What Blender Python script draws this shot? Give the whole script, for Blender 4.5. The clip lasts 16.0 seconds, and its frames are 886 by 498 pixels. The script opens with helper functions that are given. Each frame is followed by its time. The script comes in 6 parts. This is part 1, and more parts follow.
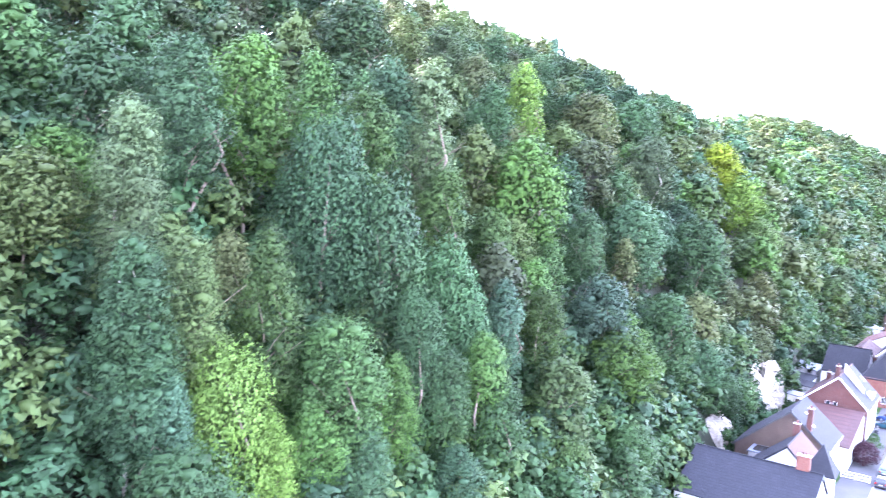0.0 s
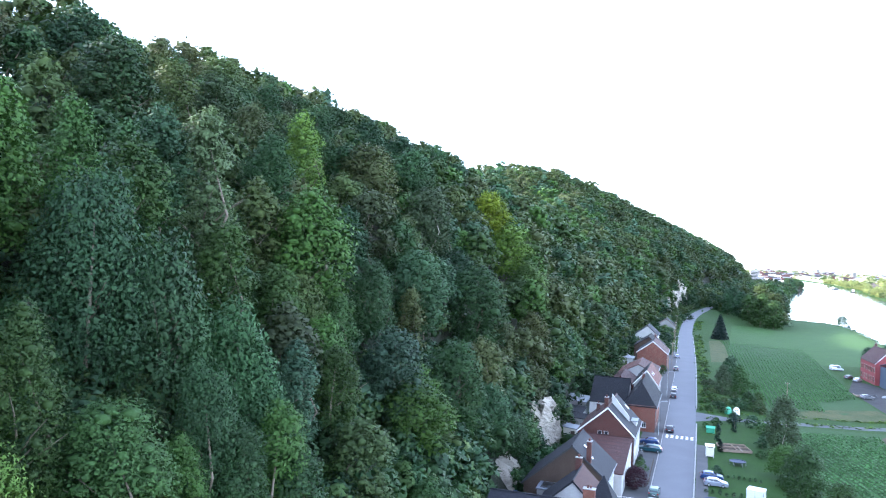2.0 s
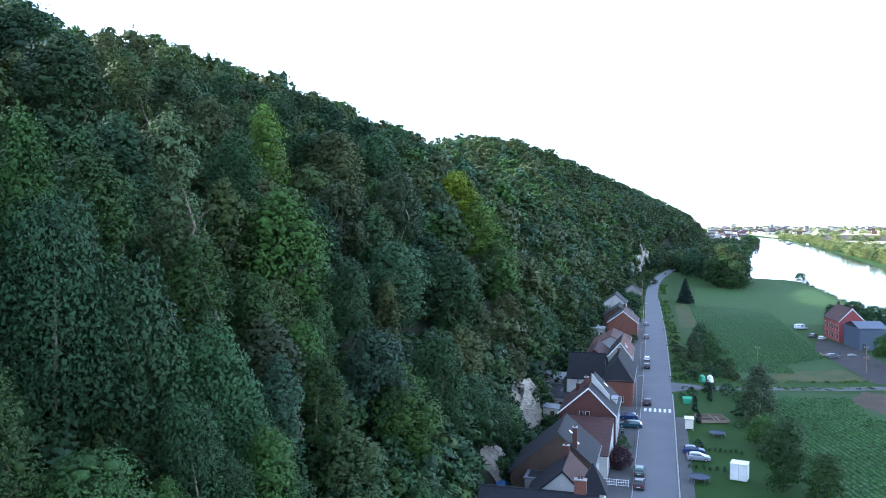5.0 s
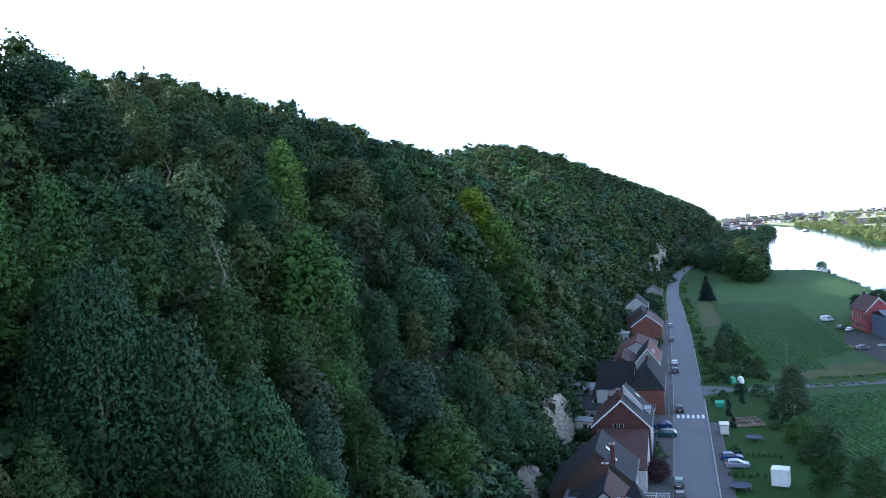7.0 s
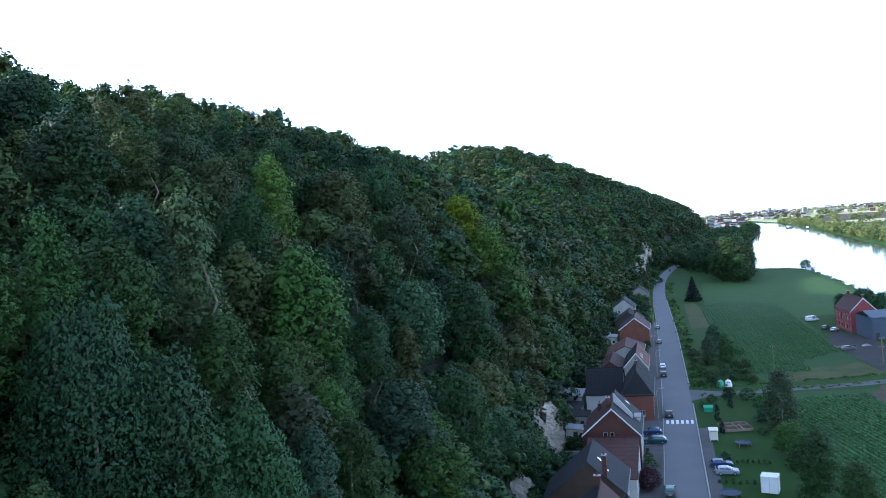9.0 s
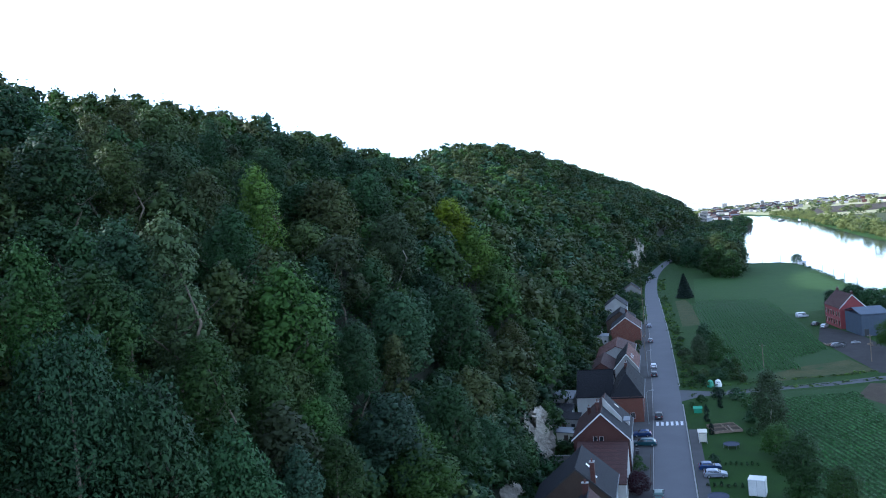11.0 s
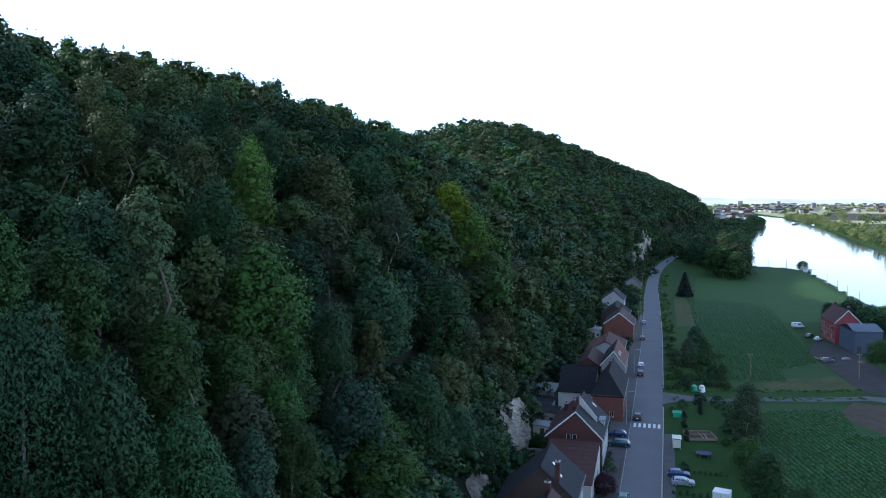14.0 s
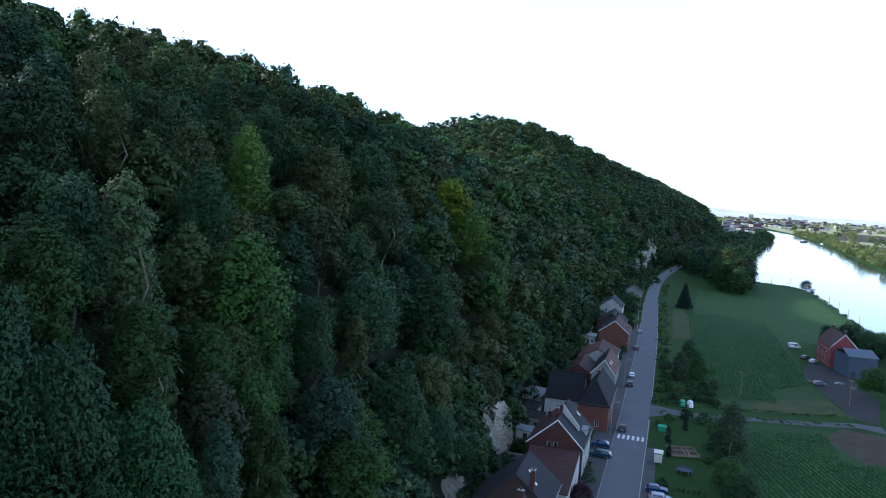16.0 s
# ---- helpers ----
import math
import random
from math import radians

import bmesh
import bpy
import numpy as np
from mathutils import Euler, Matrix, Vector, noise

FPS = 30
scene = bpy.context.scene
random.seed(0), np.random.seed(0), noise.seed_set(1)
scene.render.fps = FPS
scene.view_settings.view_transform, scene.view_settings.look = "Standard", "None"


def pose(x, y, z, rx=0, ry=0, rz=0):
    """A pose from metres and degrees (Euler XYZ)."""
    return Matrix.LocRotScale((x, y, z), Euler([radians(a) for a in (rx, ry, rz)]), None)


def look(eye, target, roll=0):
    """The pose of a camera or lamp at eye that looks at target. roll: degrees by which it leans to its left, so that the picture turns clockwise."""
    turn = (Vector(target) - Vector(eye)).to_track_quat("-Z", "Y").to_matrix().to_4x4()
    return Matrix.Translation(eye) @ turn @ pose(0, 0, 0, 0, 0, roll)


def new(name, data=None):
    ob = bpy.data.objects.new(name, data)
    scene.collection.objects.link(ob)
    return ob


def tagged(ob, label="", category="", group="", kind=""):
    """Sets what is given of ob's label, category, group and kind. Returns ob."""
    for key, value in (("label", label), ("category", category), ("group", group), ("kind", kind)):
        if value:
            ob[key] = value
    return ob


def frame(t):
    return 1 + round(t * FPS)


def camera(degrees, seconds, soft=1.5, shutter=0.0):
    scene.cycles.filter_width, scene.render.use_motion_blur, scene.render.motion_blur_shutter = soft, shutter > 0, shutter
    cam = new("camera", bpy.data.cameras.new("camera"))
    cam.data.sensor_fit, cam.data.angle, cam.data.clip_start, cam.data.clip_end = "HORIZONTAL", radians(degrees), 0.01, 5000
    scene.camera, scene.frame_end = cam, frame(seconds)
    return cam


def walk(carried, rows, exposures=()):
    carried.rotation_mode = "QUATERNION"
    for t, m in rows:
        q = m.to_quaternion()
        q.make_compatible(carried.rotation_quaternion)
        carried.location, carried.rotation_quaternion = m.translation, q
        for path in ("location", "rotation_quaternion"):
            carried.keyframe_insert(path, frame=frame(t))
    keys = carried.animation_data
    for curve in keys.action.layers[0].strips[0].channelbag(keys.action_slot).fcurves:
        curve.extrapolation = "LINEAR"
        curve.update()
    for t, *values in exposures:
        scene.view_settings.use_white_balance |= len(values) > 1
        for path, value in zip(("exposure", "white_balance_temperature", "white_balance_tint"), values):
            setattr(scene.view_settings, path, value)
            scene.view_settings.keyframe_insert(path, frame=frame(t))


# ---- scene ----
cam = camera(59.7, 16.0, soft=1.0, shutter=0.3)
# seconds, eye, heading to the left, tilt, lean (degrees)
PATH = [
    (0.0, (6.567, -10.260, 40.137), (35.133, -4.611, 4.130)),
    (0.5, (5.803, -9.808, 40.267), (28.912, -2.670, 2.968)),
    (1.0, (5.084, -9.311, 40.368), (24.417, -1.078, 2.276)),
    (1.5, (4.372, -8.871, 40.483), (21.609, -0.338, 2.474)),
    (2.0, (3.679, -8.503, 40.626), (18.709, -0.061, 2.444)),
    (2.5, (3.049, -8.135, 40.813), (16.771, -0.838, 1.902)),
    (3.0, (2.470, -7.738, 41.019), (15.679, -0.854, 1.899)),
    (5.5, (0.172, -5.893, 44.274), (15.675, -2.158, -1.455)),
    (6.0, (-0.202, -5.985, 44.869), (15.669, -1.076, -2.576)),
    (6.5, (-0.549, -6.108, 45.460), (16.742, -1.695, -3.152)),
    (7.0, (-0.836, -6.215, 46.050), (16.784, -1.423, -4.052)),
    (7.5, (-1.047, -6.288, 46.634), (16.755, -1.598, -4.543)),
    (8.0, (-1.183, -6.337, 47.200), (16.509, -1.626, -4.771)),
    (8.5, (-1.256, -6.371, 47.750), (15.930, -1.535, -4.545)),
    (11.0, (0.233, -6.477, 50.434), (15.360, -1.863, -5.443)),
    (11.5, (0.854, -6.419, 50.898), (15.415, -2.240, -4.664)),
    (12.0, (1.513, -6.347, 51.356), (15.671, -1.635, -3.273)),
    (12.5, (2.195, -6.228, 51.824), (15.814, -1.619, -1.991)),
    (13.0, (2.868, -6.062, 52.287), (16.064, -2.143, -1.635)),
    (13.5, (3.517, -5.854, 52.727), (16.011, -2.282, -1.552)),
    (14.0, (4.133, -5.606, 53.134), (16.268, -3.908, -0.468)),
    (14.5, (4.721, -5.323, 53.514), (16.669, -4.973, -0.102)),
    (15.0, (5.297, -5.017, 53.865), (16.816, -4.966, 1.053)),
    (15.5, (5.858, -4.699, 54.192), (16.829, -4.785, 1.924)),
    (16.0, (6.417, -4.379, 54.506), (16.792, -4.506, 3.498)),
]


def aimed(eye, yaw, tilt, lean):
    a, b = radians(yaw), radians(tilt)
    way = Vector((-math.sin(a) * math.cos(b), math.cos(a) * math.cos(b), math.sin(b)))
    return look(eye, Vector(eye) + way, lean)


EXPOSURES = [(0, 4.65, 5450, 36), (0.5, 4.35, 5400, 32), (1, 3.75, 5300, 24), (1.5, 3.3, 5280, 18), (2, 2.85, 5250, 15), (2.5, 2.28, 5150, 12), (3, 2.12, 5100, 11), (5.5, 1.97, 5000, 11), (6.5, 1.6, 4950, 10), (7.5, 1.4, 4900, 10), (8.5, 1.4, 4880, 10), (11.2, 1.22, 4850, 10), (12.0, 1.0, 4850, 10), (12.5, 0.92, 4850, 10), (13.5, 0.84, 4850, 10), (16, 0.77, 4850, 10)]
walk(cam, [(t, aimed(e, *r)) for t, e, r in PATH], EXPOSURES)

# ---------- world, sun ----------
SUN_ELEV, SUN_AZ = radians(20.5), radians(-103)      # low evening sun behind the wooded hill
world = bpy.data.worlds.new("evening_sky")
scene.world = world
world.use_nodes = True
wn = world.node_tree.nodes
sky = wn.new("ShaderNodeTexSky")
sky.sky_type, sky.sun_disc = "NISHITA", False
sky.sun_elevation, sky.sun_rotation = SUN_ELEV, SUN_AZ
sky.air_density, sky.dust_density, sky.ozone_density = 1.0, 0.4, 1.0
wn["Background"].inputs["Strength"].default_value = 0.15
veil = wn.new("ShaderNodeHueSaturation")      # thin bright evening haze
veil.inputs["Saturation"].default_value, veil.inputs["Value"].default_value = 0.45, 1.6
world.node_tree.links.new(sky.outputs[0], veil.inputs["Color"])
world.node_tree.links.new(veil.outputs[0], wn["Background"].inputs["Color"])
sun = new("sun", bpy.data.lights.new("sun", "SUN"))
sun.data.energy, sun.data.angle, sun.data.color = 4.6, radians(0.6), (1.0, 0.86, 0.66)
sd = Vector((math.sin(SUN_AZ) * math.cos(SUN_ELEV), math.cos(SUN_AZ) * math.cos(SUN_ELEV), math.sin(SUN_ELEV)))
sun.matrix_world = look((0, 0, 300), Vector((0, 0, 300)) - sd)


# ---------- materials ----------
def node_mat(name):
    m = bpy.data.materials.new(name)
    m.use_nodes = True
    nt = m.node_tree
    return m, nt, nt.nodes["Principled BSDF"]


def mixed(nt, fac, a, b):
    mx = nt.nodes.new("ShaderNodeMix")
    mx.data_type = "RGBA"
    for sock, v in ((mx.inputs[0], fac), (mx.inputs[6], a), (mx.inputs[7], b)):
        if isinstance(v, bpy.types.NodeSocket):
            nt.links.new(v, sock)
        else:
            sock.default_value = v if isinstance(v, float) else (*v, 1)
    return mx.outputs[2]


def noise_fac(nt, scale, coord, lo=0.35, hi=0.65, detail=4.0):
    n = nt.nodes.new("ShaderNodeTexNoise")
    n.inputs["Scale"].default_value, n.inputs["Detail"].default_value = scale, detail
    nt.links.new(coord, n.inputs["Vector"])
    r = nt.nodes.new("ShaderNodeMapRange")
    r.inputs[1].default_value, r.inputs[2].default_value = lo, hi
    nt.links.new(n.outputs[0], r.inputs[0])
    return r.outputs[0]


def surface(name, a, b, scale=1.0, fine=12.0, rough=0.85, bump=0.3, metal=0.0, c=None, world_space=False, dist=0.02):
    """Two-colour worn surface with a coarse stain and a fine grain."""
    m, nt, bs = node_mat(name)
    if world_space:
        co = nt.nodes.new("ShaderNodeNewGeometry").outputs["Position"]
    else:
        co = nt.nodes.new("ShaderNodeTexCoord").outputs["Object"]
    f1 = noise_fac(nt, scale, co)
    f2 = noise_fac(nt, fine, co)
    col = mixed(nt, f1, a, b)
    dark = tuple(v * 0.72 for v in (c or a))
    half = nt.nodes.new("ShaderNodeMath")
    half.operation = "MULTIPLY"
    nt.links.new(f2, half.inputs[0])
    half.inputs[1].default_value = 0.55
    col = mixed(nt, half.outputs[0], col, dark)
    nt.links.new(col, bs.inputs["Base Color"])
    bs.inputs["Roughness"].default_value, bs.inputs["Metallic"].default_value = rough, metal
    bs.inputs["Specular IOR Level"].default_value = 0.12 if rough > 0.94 else 0.4
    if bump:
        bp = nt.nodes.new("ShaderNodeBump")
        bp.inputs["Strength"].default_value, bp.inputs["Distance"].default_value = bump, dist
        nt.links.new(f2, bp.inputs["Height"])
        nt.links.new(bp.outputs[0], bs.inputs["Normal"])
    return m


def leaf_mat(name, a, b, hue=0.03):
    """Leaves: tone varies from tree to tree and from clump to clump, some light passes through."""
    m, nt, bs = node_mat(name)
    pos = nt.nodes.new("ShaderNodeNewGeometry").outputs["Position"]
    f1 = noise_fac(nt, 0.085, pos, 0.36, 0.62, 2.0)
    f2 = noise_fac(nt, 1.1, pos, 0.3, 0.7, 2.0)
    col = mixed(nt, f1, a, tuple(v * 0.62 for v in b))
    col = mixed(nt, f2, col, tuple(v * 0.7 for v in a))
    isl = nt.nodes.new("ShaderNodeNewGeometry").outputs["Random Per Island"]
    hsv = nt.nodes.new("ShaderNodeHueSaturation")
    info = nt.nodes.new("ShaderNodeObjectInfo").outputs["Random"]
    both = nt.nodes.new("ShaderNodeMath")
    both.operation = "MULTIPLY_ADD"
    nt.links.new(isl, both.inputs[0])
    both.inputs[1].default_value = 0.15
    frac = nt.nodes.new("ShaderNodeMath")
    frac.operation = "PINGPONG"
    nt.links.new(info, frac.inputs[0])
    frac.inputs[1].default_value = 0.45
    nt.links.new(frac.outputs[0], both.inputs[2])
    for src, sock, lo, hi in ((info, "Hue", 0.495 - 0.8 * hue, 0.495 + 0.6 * hue), (both.outputs[0], "Value", 0.66, 2.05), (info, "Saturation", 1.06, 0.9)):
        r = nt.nodes.new("ShaderNodeMapRange")
        r.inputs[3].default_value, r.inputs[4].default_value = lo, hi
        nt.links.new(src, r.inputs[0])
        nt.links.new(r.outputs[0], hsv.inputs[sock])
    nt.links.new(col, hsv.inputs["Color"])
    nt.links.new(hsv.outputs[0], bs.inputs["Base Color"])
    bs.inputs["Roughness"].default_value, bs.inputs["Specular IOR Level"].default_value = 0.65, 0.22
    tr = nt.nodes.new("ShaderNodeBsdfTranslucent")
    nt.links.new(hsv.outputs[0], tr.inputs[0])
    ms = nt.nodes.new("ShaderNodeMixShader")
    ms.inputs[0].default_value = 0.22
    nt.links.new(bs.outputs[0], ms.inputs[1])
    nt.links.new(tr.outputs[0], ms.inputs[2])
    nt.links.new(ms.outputs[0], nt.nodes["Material Output"].inputs[0])
    return m


def banded(name, a, b, period, axis, rough=0.8, bump=0.6, mortar=None, width=None):
    """Courses of bricks or tiles: real joint sizes, on box-mapped object space."""
    m, nt, bs = node_mat(name)
    geo = nt.nodes.new("ShaderNodeNewGeometry")
    sep = nt.nodes.new("ShaderNodeSeparateXYZ")
    nt.links.new(geo.outputs["Position"], sep.inputs[0])
    add = nt.nodes.new("ShaderNodeMath")
    nt.links.new(sep.outputs[0], add.inputs[0])
    nt.links.new(sep.outputs[1], add.inputs[1])
    cmb = nt.nodes.new("ShaderNodeCombineXYZ")
    nt.links.new(add.outputs[0], cmb.inputs[0])
    nt.links.new(sep.outputs[2], cmb.inputs[1])
    bk = nt.nodes.new("ShaderNodeTexBrick")
    bk.inputs["Scale"].default_value = 1.0
    bk.inputs["Brick Width"].default_value = width or period * 3.2
    bk.inputs["Row Height"].default_value = period
    bk.inputs["Mortar Size"].default_value = period * 0.11
    bk.inputs["Color1"].default_value, bk.inputs["Color2"].default_value = (*a, 1), (*b, 1)
    bk.inputs["Mortar"].default_value = (*(mortar or tuple(v * 0.55 for v in a)), 1)
    nt.links.new(cmb.outputs[0], bk.inputs["Vector"])
    f = noise_fac(nt, 0.7, geo.outputs["Position"], 0.3, 0.75)
    sc = nt.nodes.new("ShaderNodeMath")
    sc.operation = "MULTIPLY"
    nt.links.new(f, sc.inputs[0])
    sc.inputs[1].default_value = 0.5
    nt.links.new(mixed(nt, sc.outputs[0], bk.outputs[0], tuple(v * 0.6 for v in b)), bs.inputs["Base Color"])
    bs.inputs["Roughness"].default_value, bs.inputs["Specular IOR Level"].default_value = rough, 0.25
    bp = nt.nodes.new("ShaderNodeBump")
    bp.inputs["Strength"].default_value, bp.inputs["Distance"].default_value = bump, 0.03
    bp.invert = True
    nt.links.new(bk.outputs["Fac"], bp.inputs["Height"])
    nt.links.new(bp.outputs[0], bs.inputs["Normal"])
    return m


def plain(name, col, rough=0.5, metal=0.0, spec=0.5):
    return surface(name, col, tuple(v * 0.88 for v in col), 0.8, 9.0, rough, 0.05, metal)


LEAF = {
    "green": leaf_mat("leaf_green", (0.033, 0.080, 0.017), (0.026, 0.064, 0.017)),
    "deep": leaf_mat("leaf_deep_green", (0.026, 0.070, 0.022), (0.024, 0.055, 0.022)),
    "olive": leaf_mat("leaf_olive", (0.046, 0.078, 0.019), (0.037, 0.063, 0.018)),
    "brown": leaf_mat("leaf_brownish_green", (0.053, 0.071, 0.020), (0.043, 0.059, 0.018)),
    "yellow": leaf_mat("leaf_yellow_green", (0.184, 0.268, 0.021), (0.160, 0.239, 0.021), 0.012),
    "lime": leaf_mat("leaf_lime_green", (0.082, 0.153, 0.019), (0.065, 0.129, 0.019), 0.01),
    "bright": leaf_mat("leaf_bright_green", (0.042, 0.101, 0.016), (0.034, 0.082, 0.016), 0.015),
    "silver": leaf_mat("leaf_silver_green", (0.044, 0.093, 0.047), (0.026, 0.065, 0.031), 0.01),
    "blue": leaf_mat("leaf_bluish_green", (0.027, 0.066, 0.025), (0.022, 0.055, 0.022)),
    "birch": leaf_mat("leaf_grey_green", (0.055, 0.090, 0.031), (0.057, 0.087, 0.032), 0.01),
    "red": leaf_mat("leaf_dark_red", (0.046, 0.011, 0.020), (0.030, 0.008, 0.015), 0.01),
    "conifer": leaf_mat("needle_dark_green", (0.010, 0.028, 0.017), (0.009, 0.023, 0.016), 0.01),
    # far bank leaf: warm low sunlight is mixed into this lighter yellow
    "sunny": leaf_mat("leaf_sunlight_tinted", (0.170, 0.200, 0.050), (0.140, 0.170, 0.048), 0.012),
    "crop": leaf_mat("leaf_crop_green", (0.050, 0.125, 0.034), (0.054, 0.132, 0.036), 0.01),
}
BARK = surface("bark_grey_brown", (0.16, 0.13, 0.10), (0.09, 0.075, 0.06), 2.0, 14.0, 0.95, 0.8)
BARK_PALE = surface("bark_pale", (0.36, 0.33, 0.28), (0.20, 0.18, 0.15), 2.0, 14.0, 0.9, 0.6)
GRASS = surface("meadow_grass", (0.024, 0.054, 0.008), (0.017, 0.042, 0.007), 0.12, 2.2, 0.95, 0.7, world_space=True, dist=0.08)
LAWN = surface("lawn_grass", (0.021, 0.051, 0.007), (0.016, 0.040, 0.007), 0.2, 4.0, 0.95, 0.5, world_space=True, dist=0.04)
DRY = surface("dry_rough_grass", (0.068, 0.070, 0.027), (0.034, 0.051, 0.017), 0.25, 2.5, 0.95, 0.7, world_space=True, dist=0.08)
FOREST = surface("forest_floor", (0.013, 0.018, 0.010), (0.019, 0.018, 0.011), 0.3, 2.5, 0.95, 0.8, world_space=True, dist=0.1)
SOIL = surface("field_soil", (0.068, 0.053, 0.037), (0.050, 0.040, 0.027), 0.3, 3.0, 0.95, 0.7, world_space=True, dist=0.06)
WEEDY = surface("weedy_field_soil", (0.034, 0.072, 0.016), (0.026, 0.060, 0.014), 0.15, 2.0, 0.95, 0.7, world_space=True, dist=0.06)
ASPHALT = surface("worn_pale_asphalt", (0.102, 0.103, 0.114), (0.087, 0.089, 0.099), 0.15, 6.0, 0.9, 0.2, world_space=True, dist=0.01)
ASPHALT_DARK = surface("dark_asphalt", (0.071, 0.074, 0.080), (0.054, 0.056, 0.061), 0.3, 6.0, 0.9, 0.25, world_space=True, dist=0.01)
PAVING = surface("grey_concrete_paving", (0.063, 0.062, 0.063), (0.047, 0.047, 0.048), 0.4, 5.0, 0.92, 0.3, world_space=True, dist=0.01)
KERB = surface("pale_concrete_kerb", (0.286, 0.279, 0.272), (0.218, 0.211, 0.204), 0.7, 5.0, 0.9, 0.2, world_space=True)
PAINT = surface("white_road_paint", (0.648, 0.648, 0.648), (0.495, 0.495, 0.495), 1.2, 7.0, 0.8, 0.1, world_space=True)
GRAVEL = surface("grey_gravel", (0.048, 0.045, 0.044), (0.036, 0.034, 0.034), 0.4, 3.0, 0.95, 0.5, world_space=True)
CHALK = surface("pale_limestone", (0.404, 0.366, 0.302), (0.234, 0.208, 0.165), 0.25, 1.5, 0.95, 0.9, world_space=True, dist=0.25)
BRICK_RED = banded("red_brick", (0.087, 0.032, 0.024), (0.068, 0.024, 0.021), 0.075, 2, mortar=(0.111, 0.081, 0.068))
BRICK_ORANGE = banded("orange_brick", (0.153, 0.055, 0.038), (0.124, 0.045, 0.031), 0.075, 2, mortar=(0.174, 0.116, 0.089))
BRICK_BROWN = banded("brown_brick", (0.069, 0.046, 0.034), (0.055, 0.037, 0.026), 0.075, 2, mortar=(0.101, 0.078, 0.060))
PAINTED_RED = surface("red_painted_wall", (0.208, 0.043, 0.044), (0.174, 0.036, 0.039), 0.6, 5.0, 0.8, 0.2, world_space=True)
RENDER_WHITE = surface("white_rendered_wall", (0.390, 0.384, 0.369), (0.327, 0.321, 0.305), 0.5, 5.0, 0.85, 0.15, world_space=True)
RENDER_GREY = surface("grey_rendered_wall", (0.240, 0.234, 0.222), (0.192, 0.186, 0.180), 0.5, 5.0, 0.9, 0.2, world_space=True)
TILE_RED = banded("brown_red_roof_tiles", (0.067, 0.027, 0.022), (0.049, 0.022, 0.019), 0.26, 2, 0.75, 1.0, width=0.24)
TILE_ORANGE = banded("orange_roof_tiles", (0.131, 0.050, 0.036), (0.101, 0.041, 0.030), 0.26, 2, 0.75, 1.0, width=0.24)
SLATE = banded("dark_slate_roof", (0.018, 0.019, 0.025), (0.013, 0.014, 0.019), 0.22, 2, 0.8, 0.8, width=0.3)
SLATE_BLACK = banded("black_roof_tiles", (0.013, 0.013, 0.017), (0.010, 0.011, 0.013), 0.26, 2, 0.85, 0.9, width=0.26)
ZINC = surface("grey_zinc_roof", (0.136, 0.150, 0.170), (0.102, 0.112, 0.129), 0.6, 4.0, 0.5, 0.1, 0.4, world_space=True)
SHEET_BLUE = surface("blue_grey_sheet_wall", (0.061, 0.079, 0.110), (0.051, 0.066, 0.092), 0.4, 3.0, 0.6, 0.2, world_space=True)
WHITE = plain("white_paint", (0.686, 0.686, 0.678))
CREAM = plain("cream_paint", (0.62, 0.58, 0.48))
DARK = plain("dark_grey_plastic", (0.035, 0.036, 0.04))
BLACK = plain("black_rubber", (0.015, 0.015, 0.016), 0.85)
WOOD = surface("weathered_wood", (0.24, 0.18, 0.13), (0.16, 0.125, 0.095), 1.5, 16.0, 0.9, 0.4)
WOOD_DARK = surface("dark_wood", (0.075, 0.055, 0.04), (0.055, 0.04, 0.03), 1.5, 16.0, 0.9, 0.4)
METAL = plain("grey_metal", (0.35, 0.36, 0.37), 0.45, 0.7)
GREEN_PLASTIC = plain("green_plastic", (0.06, 0.30, 0.17), 0.45)
BLUE_SHEET = plain("blue_tarpaulin", (0.035, 0.10, 0.24), 0.5)
NAVY_MESH = plain("dark_blue_fabric", (0.03, 0.038, 0.07), 0.8)
GLASS, _nt, _b = node_mat("window_glass")
_b.inputs["Base Color"].default_value = (0.02, 0.025, 0.03, 1)
_b.inputs["Roughness"].default_value, _b.inputs["Specular IOR Level"].default_value = 0.06, 0.8
LAMP_RED = plain("red_lamp_glass", (0.30, 0.012, 0.012), 0.2)
WATER, _nt, _b = node_mat("river_water")
_b.inputs["Base Color"].default_value = (0.02, 0.035, 0.035, 1)
_b.inputs["Roughness"].default_value = 0.09
_b.inputs["IOR"].default_value = 1.33
_g = _nt.nodes.new("ShaderNodeNewGeometry")
_n = _nt.nodes.new("ShaderNodeTexNoise")
_n.inputs["Scale"].default_value, _n.inputs["Detail"].default_value = 0.9, 3.0
_nt.links.new(_g.outputs["Position"], _n.inputs["Vector"])
_p = _nt.nodes.new("ShaderNodeBump")
_p.inputs["Strength"].default_value, _p.inputs["Distance"].default_value = 0.10, 0.05
_nt.links.new(_n.outputs[0], _p.inputs["Height"])
_nt.links.new(_p.outputs[0], _b.inputs["Normal"])


# ---------- building helpers ----------
def part(name, bm, material, parent=None, label=""):
    me = bpy.data.meshes.new(name)
    bm.to_mesh(me)
    bm.free()
    me.materials.append(material)
    ob = new(name, me)
    if parent is not None:
        ob.parent = parent
    if label:
        ob["label"] = label
    return ob


